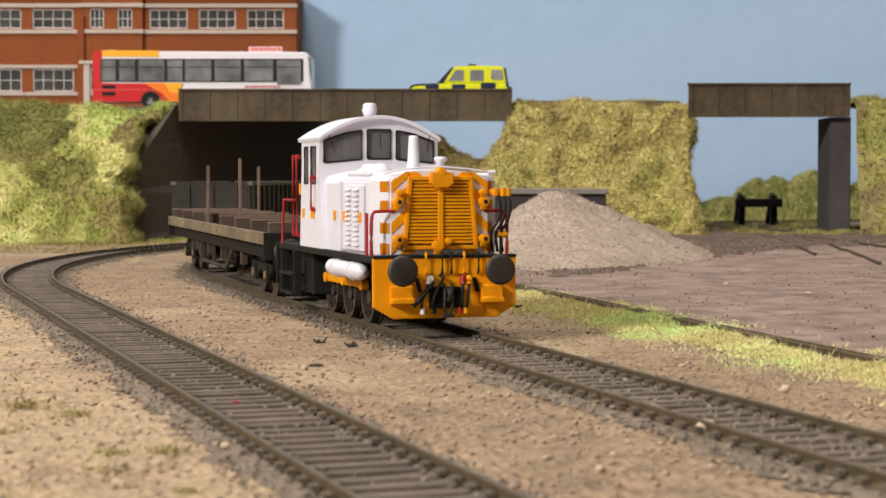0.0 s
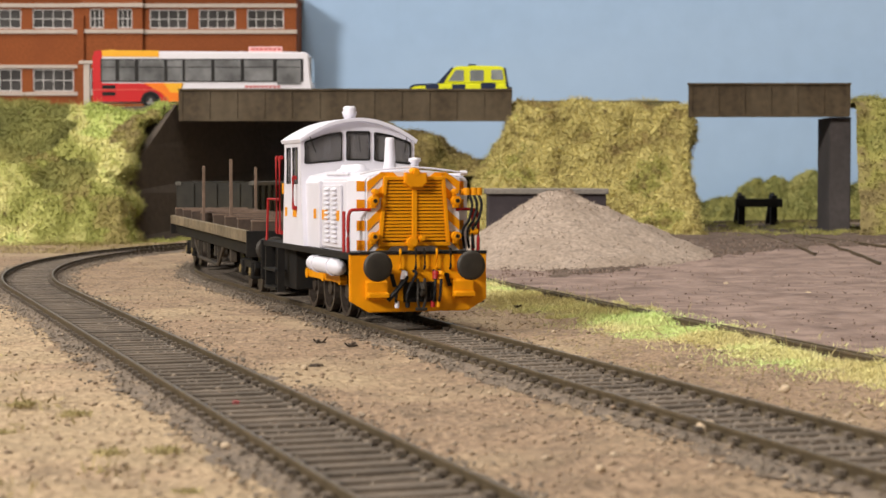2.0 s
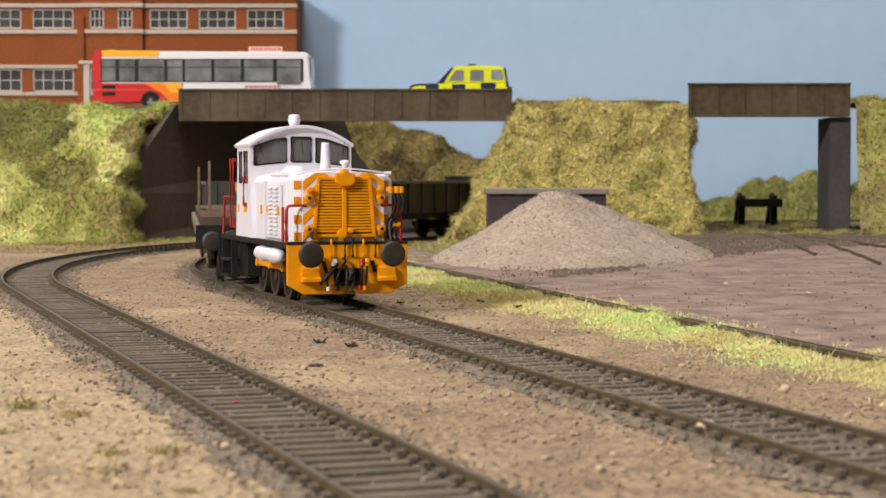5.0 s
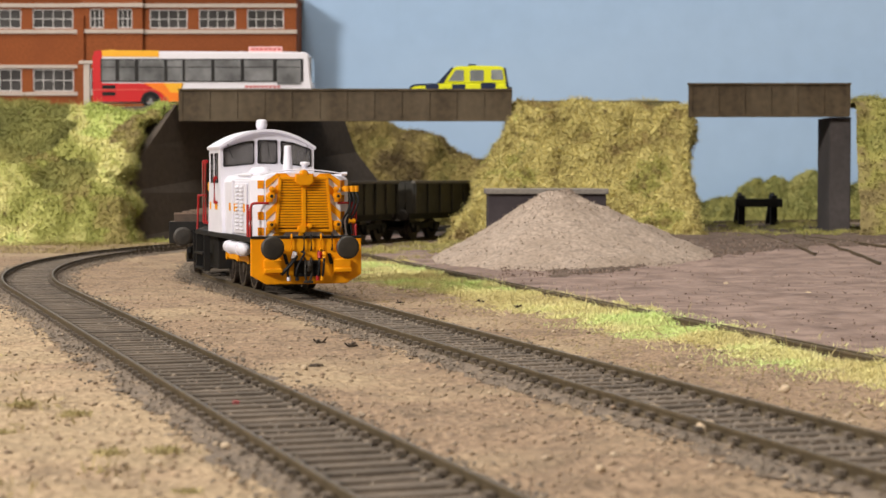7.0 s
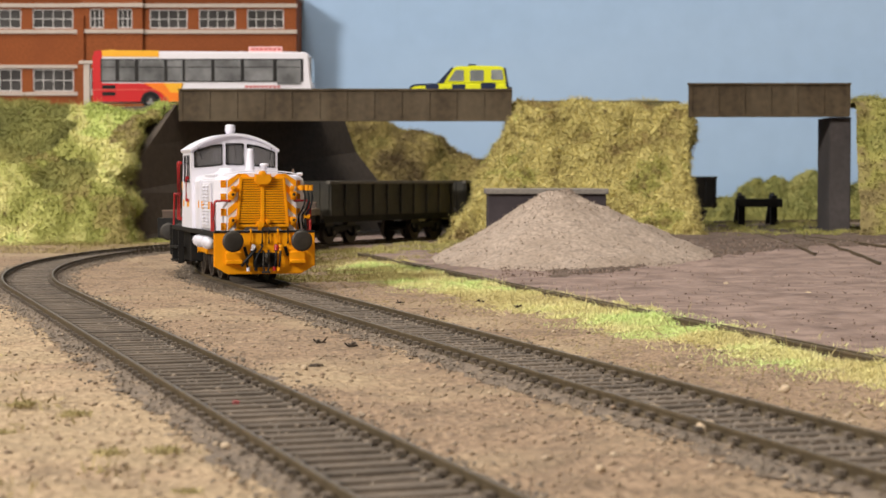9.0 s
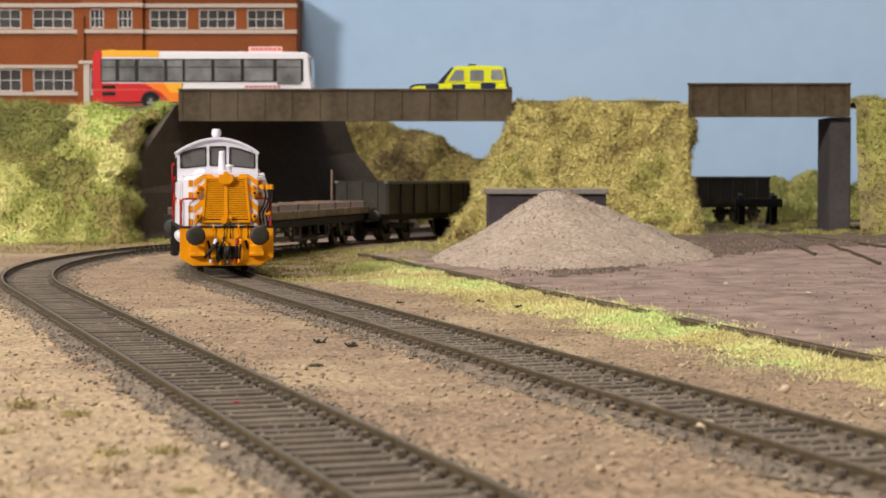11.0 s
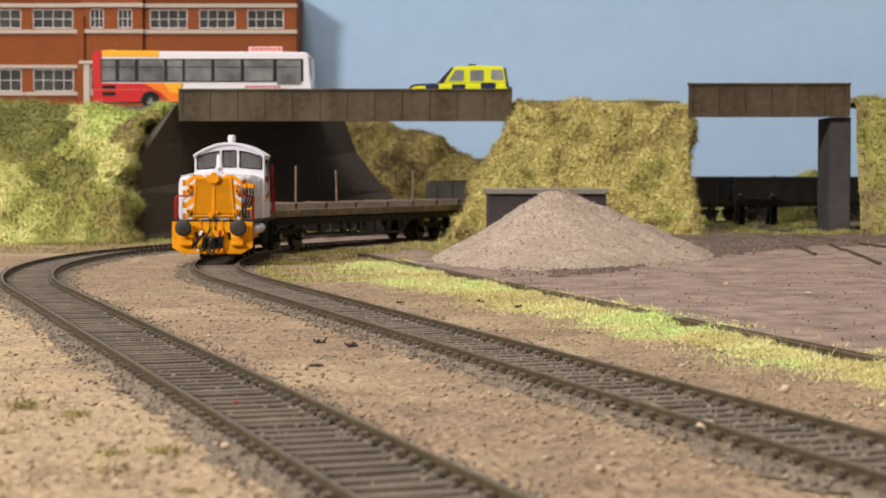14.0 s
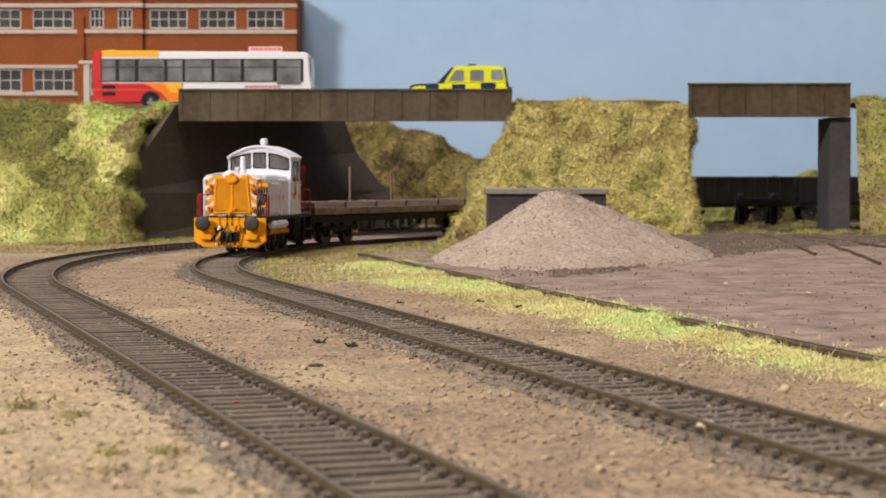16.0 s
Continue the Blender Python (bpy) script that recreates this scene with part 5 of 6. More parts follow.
def single_stones():
    rnd = random.Random(5)
    m = mat("pale_stone", (0.46, 0.36, 0.25), 0.9, vary=0.2, grain=400)
    for px, py, r in ((38.5, 171, 2.0), (-30, 163, 0.7), (5.5, 241, 0.9), (33, 187, 1.4), (-27, 230, 0.8), (60, 207, 0.9), (-20, 150, 0.6), (47, 233, 0.7), (-12, 175, 1.0), (-143, 372, 1.2), (20, 150, 0.7), (-39, 142, 1.0), (-26, 146, 0.7), (-37, 153.5, 0.6), (74, 300, 1.2), (92, 330, 1.0), (115, 372, 1.4), (98, 410, 1.1)):
        bm = bmesh.new()
        bmesh.ops.create_icosphere(bm, subdivisions=2, radius=r)
        for v in bm.verts:
            v.co *= 1 + 0.35 * noise.noise(v.co * 0.9 + Vector((px, py, 0)))
            v.co.z *= 0.75
        ob = mesh_ob("stone", bm, m, at=mpose(px, py * 1.524, -2.3 + r * 0.4, 0, 0, rnd.uniform(0, 360)))
        tagged(ob, "pale rounded stone lying on the ground", "stone", "loose stones")
    m = mat("dark_twig", (0.05, 0.035, 0.025), 0.9)
    for px, py in ((-28, 268), (-20.5, 262), (9, 381), (-0.7, 424), (21.5, 340), (11.5, 356), (6.5, 398), (3, 412), (-25, 233), (4, 389), (46, 316), (-10, 300), (75, 262), (-13, 352)):
        bm = bmesh.new()
        for _ in range(9):
            a = rnd.uniform(0, 6.28)
            l = rnd.uniform(0.6, 1.7)
            pipe(bm, bend([(0, 0, 0.3), (l * 0.5 * math.cos(a), l * 0.5 * math.sin(a), rnd.uniform(0.3, 0.9)), (l * math.cos(a), l * math.sin(a), rnd.uniform(0.0, 1.2))], 3), 0.2, 5)
        ob = mesh_ob("twig_tuft", bm, m, at=mpose(px, py * 1.524, -2.6))
        tagged(ob, "small dark tuft of dead twigs", "twigs", "twig tufts")


single_stones()


def moss_clumps():
    rng = np.random.default_rng(91)
    for x, y, w in ((-69, 296, 3.2), (-58, 284, 3.0), (-45, 243, 2.6), (-38, 245, 2.8), (-64, 262, 2.2), (-30, 212, 2.0)):
        p = rng.normal(size=(260, 3)) * np.array((w, w * 1.3, 0.4)) * 0.42
        p[:, 2] = np.abs(p[:, 2])
        v, f = chips(p, np.tile((0, 0, 1.0), (260, 1)), 0.4, 1.1, rng, 0.25, 0.1)
        ob = np_mesh("moss_clump", v, f, M_MOSS)
        ob.matrix_basis = mpose(x, y, -2.5)
        tagged(ob, "small olive moss clump on the sandy ground", "moss", "moss clumps")
    bm = bmesh.new()
    box(bm, -0.55, 0.55, -0.35, 0.35, 0, 0.6, 0.15)
    tagged(mesh_ob("paint_chip", bm, mat("faded_red", (0.34, 0.09, 0.09), 0.7, vary=0.3), at=mpose(-33.5, 291, -1.6, 4, 8, 25)), "small red chip lying on the track", "debris")


moss_clumps()

# ---- yard with its inset siding ----


def yard_z(x, y):
    return -1.3 + 4.0 * ease((y - 620) / 260) * ease((x - 40) / 90) + 0.9 * noise.noise((x / 30, y / 30, 7))


def yard():
    rng = np.random.default_rng(4)
    nu, nv = 90, 110
    verts, faces = [], []
    for j in range(nv):
        for i in range(nu):
            s = 1000 * j / (nv - 1)
            p = beside(LINE_3, min(s, 700), 0)
            if s > 700:
                p = p + np.array((-0.244, 0.970)) * (s - 700)
            w = (i / (nu - 1)) ** 1.5 * 520
            x, y = p[0] + w * 0.970 + 2.4, p[1] + w * 0.244
            z = yard_z(x, y) + 0.45 * noise.noise((x / 7, y / 7, 2)) - (0.35 if i == 0 else 0)
            c = noise.cell((x / 9 + 0.3 * noise.noise((x / 5, y / 5, 0)), y / 14, 0))
            verts.append((x, y, z + 0.25 * c))
    for j in range(nv - 1):
        for i in range(nu - 1):
            a = j * nu + i
            faces.append((a, a + 1, a + nu + 1, a + nu))
    ob = raw("yard_ground", verts, faces, M_YARD)
    tagged(ob, "reddish brown cracked clay yard surface", "yard", kind="structure")
    t = thing("siding", "rusty rails of a siding buried in the yard", "railway track", "tracks", "structure")
    for off in (-1.0, 1.5):
        v, f, mi = rail_mesh(LINE_3[:350], off, -0.6)
        r = raw("rail", v, f, M_RAIL, t)
    for line, offs in ((line_of(166.5, 724, -3.6, [(230, 0), (245, 1500)]), (-8.8, 8.8)), (line_of(207, 826, 3.9, [(160, 0)]), (0,))):
        for off in offs:
            v, f, mi = rail_mesh(line[28:] if off < 0 else line, off, lambda x, y: yard_z(x, y) + 1.35)
            raw("rail", v, f, M_RAIL, t)


yard()


def soil_patch():
    """Darker loose soil behind the heap and under the small bridge."""
    verts, faces = [], []
    nu, nv = 110, 110
    for j in range(nv):
        for i in range(nu):
            u, v = i / (nu - 1), j / (nv - 1)
            x = 34 + u * 320
            near = 640 + 1.75 * min(max(x - 43, 0), 69) + 1.2 * max(x - 112, 0) + 16 * noise.noise((x / 16, 2, 4)) + 7 * noise.noise((x / 5, 2, 4))
            y = near + v * (1285 - near)
            edge = min(u * 4, 1 - u, v * 3, 1 - v) * 9
            z = yard_z(x, y) + 0.75 + 1.0 * noise.noise((x / 9, y / 9, 9)) + 0.5 * noise.noise((x / 3.5, y / 3.5, 2)) - 2.2 * (1 - min(edge, 1))
            verts.append((x, y, z))
    for j in range(nv - 1):
        for i in range(nu - 1):
            a = j * nu + i
            faces.append((a, a + 1, a + nu + 1, a + nu))
    ob = raw("soil_ground", verts, faces, M_SOIL, smooth=True)
    tagged(ob, "dark brown loose soil behind the sand heap", "soil", kind="structure")


soil_patch()


def sand_pile():
    verts, faces = [], []
    nr, na = 60, 150
    for j in range(nr):
        q = j / (nr - 1)
        for i in range(na):
            a = i * math.tau / na
            rx = 62 + (26 if math.cos(a) > 0 else 0) * abs(math.cos(a))
            x, y = 50 + math.cos(a) * rx * q, 805 + math.sin(a) * (84 if math.sin(a) > 0 else 108) * q
            if q < 0.09:
                x += (0.09 - q) * 60
            z = -4 + 35.6 * (1 - q) ** 1.12 - 26 * max(0.07 - q, 0) + (1.6 * noise.noise((x / 13, y / 13, 0)) + 0.9 * noise.noise((x / 5, y / 5, 3)) + 0.4 * noise.noise((x / 2, y / 2, 5))) * min(1, (1 - q) * 6)
            verts.append((x, y, z))
    for j in range(nr - 1):
        for i in range(na):
            a, b = j * na + i, j * na + (i + 1) % na
            faces.append((a, b, b + na, a + na))
    ob = raw("sand_mound", verts, faces, M_PILE, smooth=True)
    tagged(ob, "tall conical heap of pale brown sand", "sand heap")
    rng = np.random.default_rng(77)
    v = np.array(verts)
    keep = v[rng.integers(0, len(v), 6200)] + rng.uniform(-1.2, 1.2, (6200, 3)) * np.array((1, 1, 0))
    keep = np.concatenate([keep, np.stack([rng.uniform(20, 330, 1100), rng.uniform(430, 1000, 1100), np.full(1100, -0.6)], 1)])
    yard_side = keep[:, 0] > 60 - (keep[:, 1] - 430) * 0.2
    keep = keep[(keep[:, 2] > 1.5) | yard_side]
    cv, cf = chips(keep, np.tile((0, 0, 1.0), (len(keep), 1)), 0.25, 0.8, rng, 1.0, 0.0)
    m = islands_mat("sand_clods", [(0.27, 0.21, 0.165), (0.31, 0.245, 0.195), (0.25, 0.195, 0.155), (0.40, 0.33, 0.27)])
    tagged(np_mesh("sand_clods", cv, cf, m), "small clods and grains on the heap and yard", "gravel", kind="stuff")


sand_pile()


def yard_litter():
    """Clods, chips and pale bits lying over the clay and the loose soil."""
    rng = np.random.default_rng(52)
    pts = []
    while len(pts) < 5200:
        y = 300 + 620 * rng.random() ** 0.8
        x = rng.uniform(20, 0.26 * y)
        if (x - 130) * 0.970 + (y - 183) * 0.244 < 6:
            continue
        soil = y > 640 + 1.75 * min(max(x - 43, 0), 69) + 1.2 * max(x - 112, 0)
        if not soil and (rng.random() < 0.86 or noise.noise((x / 22, y / 30, 3)) < -0.1):
            continue
        pts.append((x, y, yard_z(x, y) + (0.9 if soil else 0.15)))
    p = np.array(pts)
    v, f = chips(p, np.tile((0, 0, 0.3), (len(p), 1)), 0.2, 1.1, rng, 0.6, 0.0)
    m = islands_mat("yard_litter", [(0.13, 0.09, 0.07), (0.19, 0.135, 0.11), (0.26, 0.19, 0.155), (0.17, 0.12, 0.095), (0.36, 0.28, 0.23), (0.22, 0.16, 0.13)])
    tagged(np_mesh("yard_litter", v, f, m), "dark and pale clods littering the yard", "gravel", kind="stuff")
    q = np.stack([rng.uniform(150, 262, 16000), rng.uniform(1000, 1270, 16000)], 1)
    keep = [i for i, (x, y) in enumerate(q) if noise.noise((x / 17, y / 40, 8)) > 0.02 or x > 238]
    w = np.array([(x, y, yard_z(x, y) + 0.8 + 4.0 * max(0, noise.noise((x / 14, y / 30, 2))) * rng.random()) for x, y in q[keep]])
    v, f = chips(w, np.tile((0, 0, 1.0), (len(w), 1)), 0.8, 3.0, rng, 0.14, 0.15)
    tagged(np_mesh("siding_weeds", v, f, M_BUSH_E), "ragged brown and olive weeds at the siding end", "weeds", kind="stuff")
    # long dead stalks and splinters lying flat
    pick = p[rng.integers(0, len(p), 260)]
    v, f = chips(pick, np.zeros((260, 3)), 2.0, 6.5, rng, 0.06, 0.0)
    v[:, 2] = np.repeat(pick[:, 2], 4) + 0.35 + 0.12 * (v[:, 2] - np.repeat(pick[:, 2], 4))
    m = islands_mat("splinters", [(0.07, 0.05, 0.04), (0.12, 0.085, 0.065), (0.52, 0.44, 0.33), (0.09, 0.065, 0.05)])
    tagged(np_mesh("splinters", v, f, m), "thin stalks and splinters lying on the yard", "twigs", kind="stuff")


yard_litter()


def bunker():
    t = thing("coal_bunker", "low dark grey storage bunker with a flat lid", "bunker")
    for x0, x1, y0, y1, nm in ((22, 79, 875, 878, "front_wall"), (22, 25, 878, 916, "side_wall"), (76, 79, 878, 916, "side_wall"), (22, 79, 916, 919, "rear_wall")):
        bm = bmesh.new()
        box(bm, x0, x1, y0, y1, -4, 27.2, 0.3)
        part(nm, bm, M_BUNKER, t)
    bm = bmesh.new()
    box(bm, 20.8, 80, 872.5, 920, 27.2, 29.8, 0.4)
    part("lid", bm, mat("pale_grey_slab", (0.21, 0.19, 0.17), 0.85, vary=0.2), t, "paler grey slab lid")


bunker()


def buffer_stop():
    t = thing("buffer_stop", "dark wooden buffer stop at the end of the siding", "buffer stop")
    for x in (196, 217.5):
        bm = bmesh.new()
        box(bm, x, x + 4.2, 1198, 1203, 0, 23.5, 0.4)
        part("post", bm, M_BLACK, t)
        bm = bmesh.new()
        box(bm, -1.5, 1.5, -1.5, 1.5, 0, 30, 0.3)
        bm.transform(Matrix.Translation((x + 2, 1226, 2)) @ Euler((radians(42), 0, 0)).to_matrix().to_4x4())
        part("brace", bm, M_BLACK, t)
        bm = bmesh.new()
        lathe_x(bm, [(0, 2.6), (1.5, 2.8), (3, 2.2)], 0, 0, 14)
        bm.transform(Matrix.Translation((x + 2.1, 1196, 18.5)) @ Euler((0, 0, radians(90))).to_matrix().to_4x4())
        part("buffer", bm, M_BLACK, t)
    bm = bmesh.new()
    box(bm, 193.5, 224.5, 1195, 1199, 15.8, 21.4, 0.5)
    part("beam", bm, M_BLACK, t)


buffer_stop()

# ---- brick building, low relief against the backboard ----


def building():
    D = 1530
    k = 0.478

    def X(px):
        return (px - 784) * k

    def Z(py):
        return 34.9 + (315.5 - py) * k

    t = thing("brick_building", "orange brick office block with white windows and pale bands", "building")
    segs = ((-420, 148, D), (148, 255, D - 3), (255, 525, D + 1.5))
    rows = ((18, 52), (123, 163))
    wins = {0: ((-252, -182), (-146, -76), (-38, 40), (60, 132)), 1: ((162, 187), (211, 237)), 2: ((266, 333), (353, 418), (438, 503))}
    roof_z = 188
    for n, (a, b, d) in enumerate(segs):
        # wall cut round its windows
        xs = sorted([X(a), X(b)] + [X(v) for w in wins[n] for v in w])
        bm = bmesh.new()
        zlev = [70, Z(163), Z(123), Z(52), Z(18), roof_z]
        for i in range(len(xs) - 1):
            for j in range(5):
                if i % 2 == 1 and j in (1, 3):
                    continue
                box(bm, xs[i], xs[i + 1], d, 1590, zlev[j], zlev[j + 1])
        bmesh.ops.remove_doubles(bm, verts=bm.verts, dist=0.001)
        part("wall", bm, M_BRICK, t)
        for py0, py1 in ((8, 15), (54, 61), (116, 122), (164, 170)):
            if py0 == 116 and n:
                continue
            bm = bmesh.new()
            box(bm, X(a) - (0.8 if n else 0), X(b) + 0.8, d - 1.6, d + 1, Z(py1), Z(py0), 0.25)
            part("stone_band", bm, M_STONE, t, "pale stone band")
        for w in wins[n]:
            for py0, py1 in rows:
                x0, x1, z0, z1 = X(w[0]), X(w[1]), Z(py1), Z(py0)
                bm = bmesh.new()
                for q in ((x0, x0 + 0.9, z0, z1), (x1 - 0.9, x1, z0, z1), (x0, x1, z1 - 0.9, z1), (x0, x1, z0, z0 + 1.1)):
                    box(bm, q[0], q[1], d + 0.6, d + 2.2, q[2], q[3])
                win = part("window", bm, M_FRAME, t, "white framed small-paned window")
                cols = 4 if w[1] - w[0] > 40 else 2
                if cols == 2:
                    cols = 3
                bm = bmesh.new()
                for c in range(1, cols):
                    x = x0 + (x1 - x0) * c / cols
                    box(bm, x - 0.3, x + 0.3, d + 1.0, d + 1.9, z0, z1)
                for r in (0.5,):
                    z = z0 + (z1 - z0) * r
                    box(bm, x0, x1, d + 0.9, d + 1.8, z - 0.3, z + 0.3)
                part("glazing_bar_grid", bm, M_FRAME, win)
                for c in range(cols):
                    for r in range(2):
                        bm = bmesh.new()
                        box(bm, x0 + (x1 - x0) * c / cols, x0 + (x1 - x0) * (c + 1) / cols, d + 2.0, d + 2.3, z0 + (z1 - z0) * r / 2, z0 + (z1 - z0) * (r + 1) / 2)
                        part("pane", bm, M_PANE, win)
    bm = bmesh.new()
    box(bm, X(-420), X(525) + 1.5, D - 4, 1591, roof_z, roof_z + 4, 0.4)
    part("roof_coping", bm, M_STONE, t)
    bm = bmesh.new()
    box(bm, X(141), X(153), D - 6, D - 1, 78, Z(30), 0.3)
    part("drain_pipe_casing", bm, M_BRICK, t)


building()


def gate_pillar():
    t = thing("gate_pillar", "pale stone gate pillar beside the bus", "pillar")
    bm = bmesh.new()
    box(bm, -240, -236, 1210, 1214, 76, 111, 0.3)
    part("shaft", bm, M_STONE, t)
    bm = bmesh.new()
    box(bm, -243, -233.5, 1209, 1215, 111, 113.2, 0.4)
    part("cap", bm, M_STONE, t)


gate_pillar()

# ---- bus on the road ----


def bus():
    t = thing("single_decker_bus", "single-decker bus in red, orange and white, parked on the road", "bus")
    t.matrix_basis = mpose(-228, 1181, 80.6)
    k = 0.369
    W, H, L = 32.0, 37.5, 142.5
    paint = mat("bus_white", (0.76, 0.74, 0.80), 0.35, vary=0.03)
    red = mat("bus_red", (0.55, 0.008, 0.012), 0.35, vary=0.04)
    orange = mat("bus_orange", (0.85, 0.20, 0.008), 0.35, vary=0.04)
    amber = mat("bus_amber", (0.85, 0.42, 0.02), 0.35, vary=0.04)
    dark = mat("bus_glazing", (0.17, 0.172, 0.178), 0.1, vary=0.5, grain=60, bump=0)
    bm = bmesh.new()
    out = [(0.0, 4.2), (0.0, 33), (1.2, 36.4), (3.5, 37.2), (138, 36.4), (140.4, 35), (141.2, 24), (142.5, 15), (142.5, 4.2)]
    prism(bm, out, 0, W, "y", 0.8)
    part("body", bm, paint, t)
    bm = bmesh.new()
    prism(bm, [(-0.15, 4.0), (-0.15, 33.2), (1.1, 36.7), (3.4, 37.5), (6, 37.4), (6, 16), (31, 16), (43, 16), (47, 9), (52, 4.0)], -0.25, 0.0, "y")
    part("red_livery", bm, red, t, "red rear livery panel")
    bm = bmesh.new()
    prism(bm, [(6, 37.45), (43, 37.3), (43, 33.2), (6, 33.4)], -0.3, 0.0, "y")
    part("roof_livery", bm, amber, t, "amber roof livery band")
    bm = bmesh.new()
    prism(bm, [(33, 16.2), (46, 16.2), (56, 4.0), (50, 4.0), (45, 9.5)], -0.4, -0.25, "y")
    part("orange_livery", bm, orange, t, "orange livery swoosh")
    bm = bmesh.new()
    prism(bm, [(46, 16.2), (59, 16.2), (56, 10), (50.5, 10)], -0.45, -0.2, "y")
    part("amber_livery", bm, amber, t, "amber livery swoosh")
    bm = bmesh.new()
    prism(bm, [(50.5, 10), (57.5, 10), (63, 4), (55, 4)], -0.42, -0.2, "y")
    part("orange_livery", bm, orange, t)
    bm = bmesh.new()
    box(bm, 5.0, 137, -0.42, -0.3, 16.9, 31.9)
    band = part("window_band", bm, mat("bus_black", (0.012, 0.012, 0.013), 0.3), t, "black window surround band")
    for a, b in ((182, 206), (213, 240), (247, 292), (298, 324), (329, 375), (381, 427), (433, 484), (491, 533)):
        bm = bmesh.new()
        x0, x1 = (a - 166) * k, (b - 166) * k
        box(bm, x0, x1, -0.6, -0.42, 17.5 - (2.2 if a == 491 else 0), 31.0, 0.05)
        win = part("window", bm, dark, band)
        bm = bmesh.new()
        box(bm, x0 + 0.5, x1 - 0.5, -0.66, -0.6, 26.2, 26.7)
        part("window_rail", bm, M_BLACK, win)
    bm = bmesh.new()
    box(bm, 140.9, 142.2, 2, W - 2, 16.5, 33, 0.3)
    part("windscreen", bm, dark, t)
    for x in (37.5, 116):
        bm = bmesh.new()
        prism(bm, [(x + 6.6 * math.cos(a * math.pi / 10), 4.2 + 6.8 * math.sin(a * math.pi / 10)) for a in range(11)], -0.55, 0.0, "y")
        part("wheel_arch", bm, mat("bus_black", (0.012, 0.012, 0.013), 0.3), t)
        for y in (0.6, W - 4.5):
            bm = bmesh.new()
            ring(bm, 0, 5.3, 3.0, 4.0)
            w = part("wheel", bm, M_HOSE, t)
            w.matrix_basis = mpose(x, y + 0.8, 5.0)
            bm = bmesh.new()
            rod(bm, (0, -1.6, 0), (0, 1.6, 0), 3.0, 16)
            rod(bm, (0, -2.2, 0), (0, -1.6, 0), 1.2, 10)
            part("hub", bm, mat("hub_grey", (0.25, 0.25, 0.25), 0.5), w)
    for z in (12.4, 8.0):
        bm = bmesh.new()
        box(bm, 6, 14.5, -0.5, -0.25, z, z + 2.4)
        part("engine_grille", bm, M_BLACK, t)
    bm = bmesh.new()
    box(bm, 0, 52, -0.38, -0.2, 11.6, 12.2)
    part("trim_strip", bm, mat("bus_trim", (0.6, 0.1, 0.08), 0.3), t)
    bm = bmesh.new()
    box(bm, 101, 123, 4, 5, 36.6, 40.2, 0.2)
    board = part("roof_board", bm, mat("pink_board", (0.75, 0.42, 0.42), 0.6), t, "pinkish roof advert board")
    bm = bmesh.new()
    for i in range(7):
        box(bm, 102.5 + i * 2.9, 104.7 + i * 2.9, 3.85, 4.0, 37.6, 39.2)
    part("lettering_bars", bm, mat("dull_red", (0.5, 0.12, 0.12), 0.6), board)
    bm = bmesh.new()
    for i in range(9):
        box(bm, 99 + i * 2.6, 101 + i * 2.6, -0.15, 0.0, 13.0, 14.6)
    part("lettering_bars", bm, mat("dull_red", (0.5, 0.12, 0.12), 0.6), t)
    bm = bmesh.new()
    lathe_z(bm, [(0.05, 38.7), (2.6, 38.4), (3.4, 37.2)], 10.5, 12, 14)
    part("roof_vent", bm, amber, t)


bus()


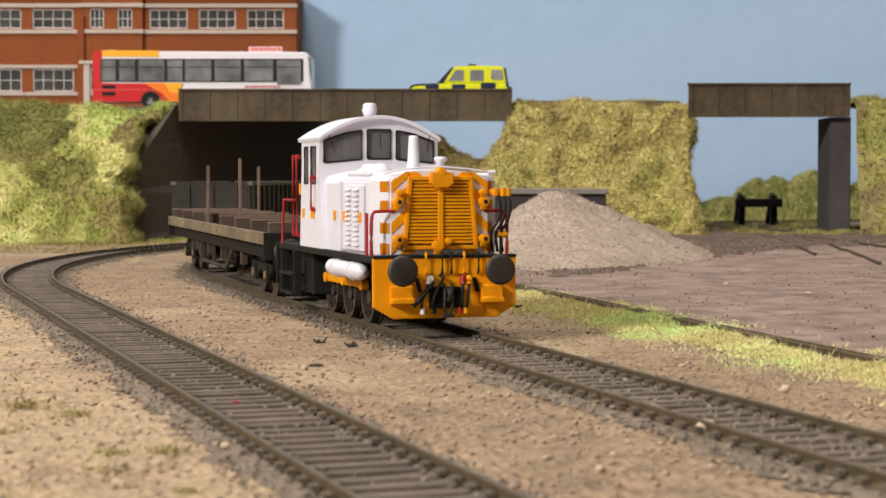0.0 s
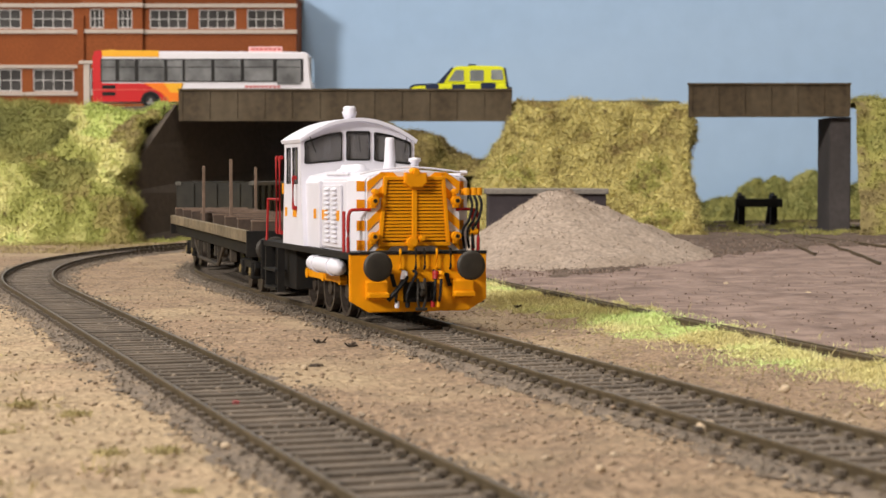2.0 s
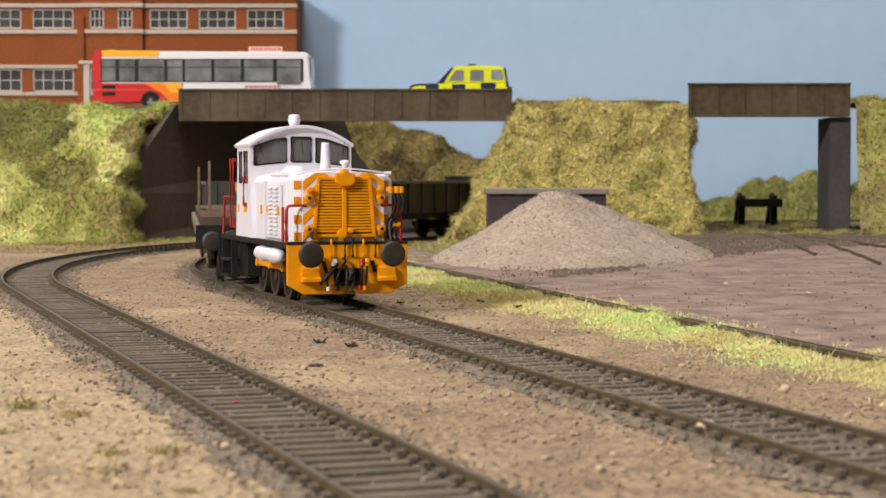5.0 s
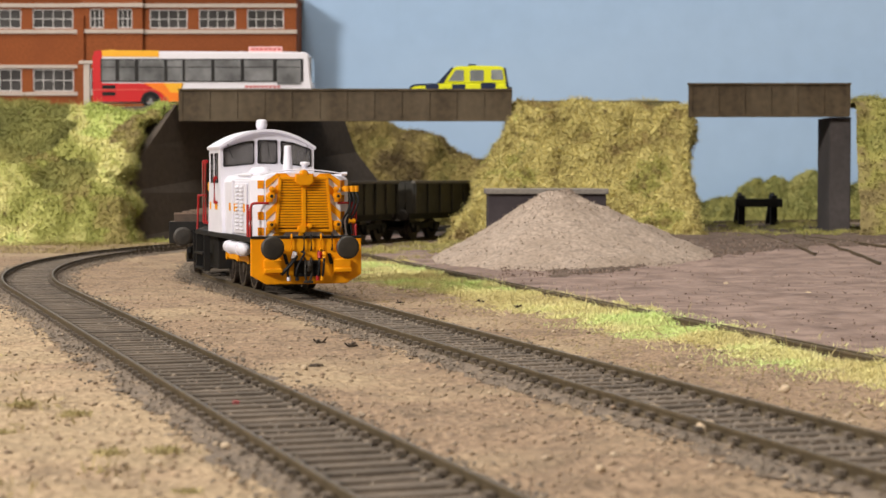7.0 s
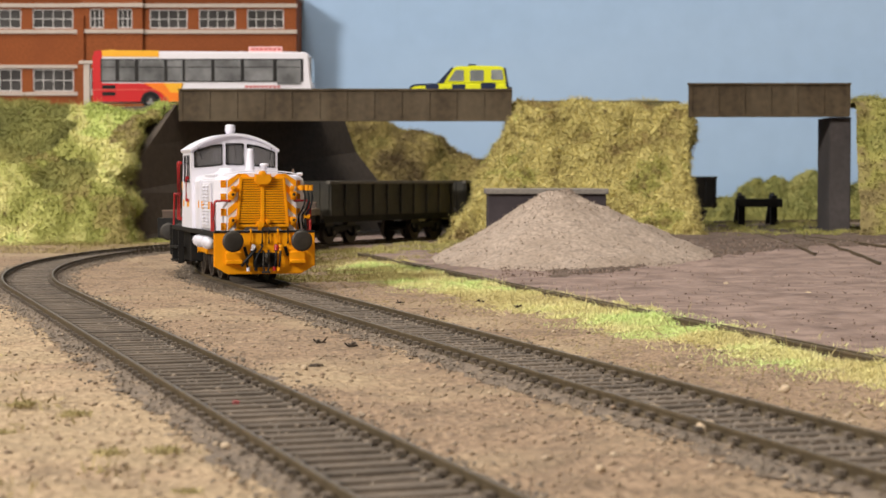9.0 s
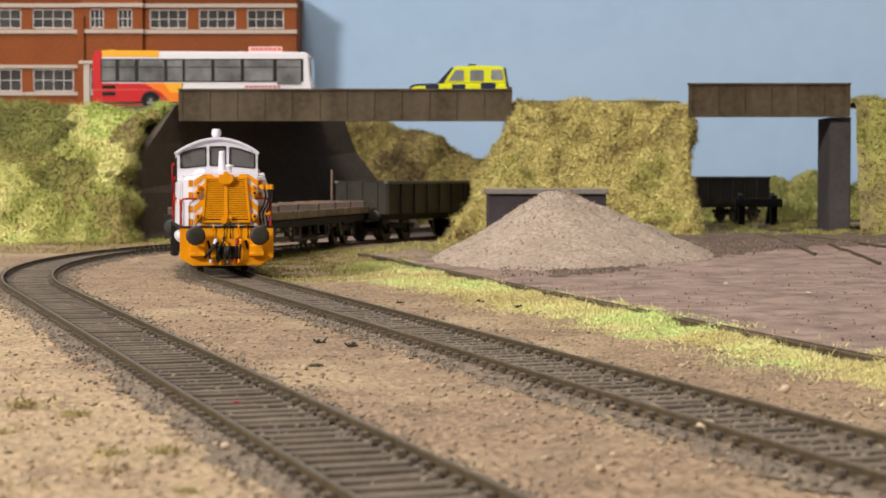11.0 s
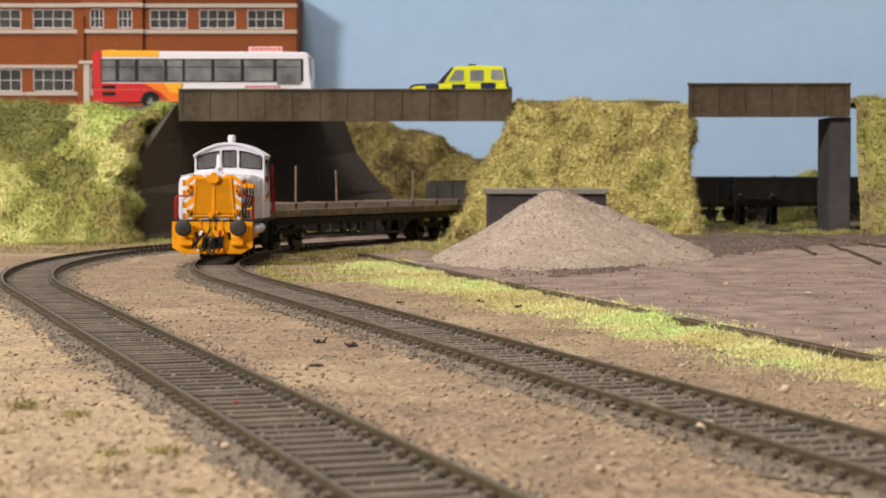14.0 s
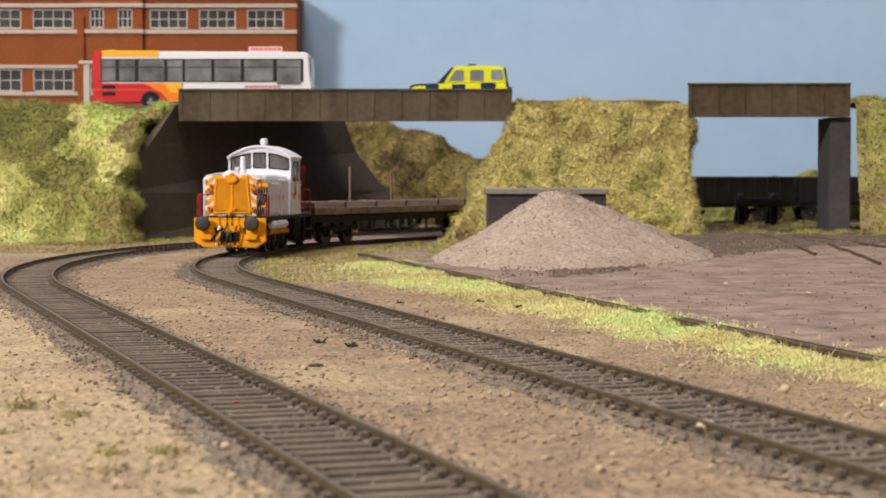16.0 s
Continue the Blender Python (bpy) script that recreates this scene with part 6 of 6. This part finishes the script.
def patrol_car():
    t = thing("patrol_car", "yellow and blue chequered off-road patrol car on the bridge", "car")
    t.matrix_basis = mpose(-22.2, 1166, 80.6)
    yel = mat("car_yellow", (0.72, 0.74, 0.02), 0.35, vary=0.03)
    blue = mat("car_blue", (0.012, 0.022, 0.06), 0.35, vary=0.1)
    glass = mat("car_glazing", (0.22, 0.24, 0.25), 0.1, vary=0.4, grain=60, bump=0)
    bm = bmesh.new()
    prism(bm, [(0.5, 4), (0, 9.5), (1.2, 12.6), (4, 14.2), (17.5, 14.8), (20.5, 15), (62, 15), (63.6, 12), (64, 4)], 0, 25, "y", 0.8)
    part("body", bm, yel, t)
    bm = bmesh.new()
    prism(bm, [(19, 15), (28.5, 25.2), (31, 26.2), (44, 26.7), (58.5, 26.4), (61.2, 25.4), (63.2, 15)], 1.2, 23.8, "y", 0.7)
    cab = part("cabin", bm, yel, t)
    bm = bmesh.new()
    prism(bm, [(18.2, 15.2), (27.8, 25.6), (28.8, 25.6), (22.5, 15.2)], 1.0, 24.0, "y")
    part("windscreen", bm, blue, cab)
    for poly in (soft_corners([(25.5, 16.8), (30.4, 23.8), (35.6, 23.8), (35.6, 16.8)]), soft_corners([(39.6, 16.8), (39.6, 23.8), (48.4, 23.8), (48.4, 16.8)]), soft_corners([(53.2, 17.6), (53.2, 24.0), (60.2, 24.0), (61.2, 17.6)])):
        bm = bmesh.new()
        prism(bm, poly, 0.9, 1.2, "y")
        part("window", bm, glass, cab)
    for x0, x1, z0, z1 in ((11, 19.5, 8.5, 14.4), (28, 36.5, 7.5, 14.6), (46.5, 56, 10.2, 15.6), (36.5, 46, 4.2, 8.0)):
        bm = bmesh.new()
        box(bm, x0, x1, -0.15, 0.05, z0, z1)
        part("blue_check", bm, blue, t, "dark blue livery check")
    bm = bmesh.new()
    prism(bm, [(0.5, 12.0), (1.0, 13.2), (4, 14.7), (18.5, 15.3), (18.5, 14.0), (5, 13.6)], -0.1, 25.1, "y", 0.1)
    part("bonnet", bm, blue, t, "dark blue bonnet")
    bm = bmesh.new()
    prism(bm, [(61.6, 25.2), (62.6, 25.2), (64.6, 14), (64.4, 4.5), (63.2, 4.5), (63.2, 14)], 0.9, 24.1, "y", 0.2)
    part("tailgate", bm, blue, t)
    bm = bmesh.new()
    lathe_x(bm, [(64.2, 4.2), (66.8, 4.2), (67.2, 2.5)], 12.5, 9.5, 16)
    part("spare_wheel", bm, M_HOSE, t)
    bm = bmesh.new()
    box(bm, 38.5, 43.5, 6, 19, 26.4, 28.0, 0.4)
    part("light_bar", bm, blue, t)
    bm = bmesh.new()
    box(bm, -0.2, 1.5, 3, 7, 9, 12, 0.3)
    part("headlight", bm, M_FRAME, t)
    for x in (13, 51):
        for y in (2.4, 22.6):
            bm = bmesh.new()
            ring(bm, 0, 4.9, 2.6, 3.4)
            w = part("wheel", bm, M_HOSE, t)
            w.matrix_basis = mpose(x, y, 4.9)
            bm = bmesh.new()
            rod(bm, (0, -1.3, 0), (0, 1.3, 0), 2.6, 14)
            part("hub", bm, mat("hub_grey", (0.25, 0.25, 0.25), 0.5), w)


patrol_car()

# ---- what moves ----
# Distance along the line of the front beam.
GONE = [(0, 315), (0.5, 317.3), (1, 321.5), (1.5, 328.3), (2, 336), (2.5, 345.5), (3, 357), (3.5, 368.7), (4, 380.5), (4.75, 398), (5.5, 416), (6.5, 440), (7, 453), (7.5, 468), (8, 483), (8.5, 497.5), (9, 512), (10, 541.5), (11, 572.5), (11.5, 588.5), (12, 603), (12.5, 618.5), (13, 635.5), (13.5, 654.5), (14, 674.5), (14.5, 694), (15, 712.5), (15.5, 731), (16, 749)]


def gone(t):
    ts, ss = [g[0] for g in GONE], [g[1] for g in GONE]
    return float(np.mean(np.interp(np.clip([t - 0.25, t, t + 0.25], 0, 16), ts, ss)))


def on_line(s_front, back_a, back_b):
    """The pose of a vehicle whose front is at s_front, held by the line at two points behind it."""
    a, b = at_s(LINE_2, s_front + back_a), at_s(LINE_2, s_front + back_b)
    f = (a - b) / np.linalg.norm(a - b)
    o = a + f * back_a
    return mpose(o[0], o[1], 0, 0, 0, math.degrees(math.atan2(f[1], f[0])))


def motions():
    times = [i * 0.5 for i in range(33)]
    walk(LOCO, [(t, on_line(gone(t), 32, 68)) for t in times])
    walk(FLAT, [(t, on_line(gone(t) + 113, 34, 216)) for t in times])
    for k, h in enumerate(HOPPERS):
        walk(h, [(t, on_line(gone(t) + 361 + k * 148, 24, 115)) for t in times])
    quick = [i * 0.2 for i in range(81)]
    for w, r in LOCO_WHEELS + FLAT_WHEELS:
        loc = w.matrix_basis.copy()
        walk(w, [(t, loc @ pose(0, 0, 0, 0, -math.degrees((gone(t) - 315) / r), 0)) for t in quick])


motions()
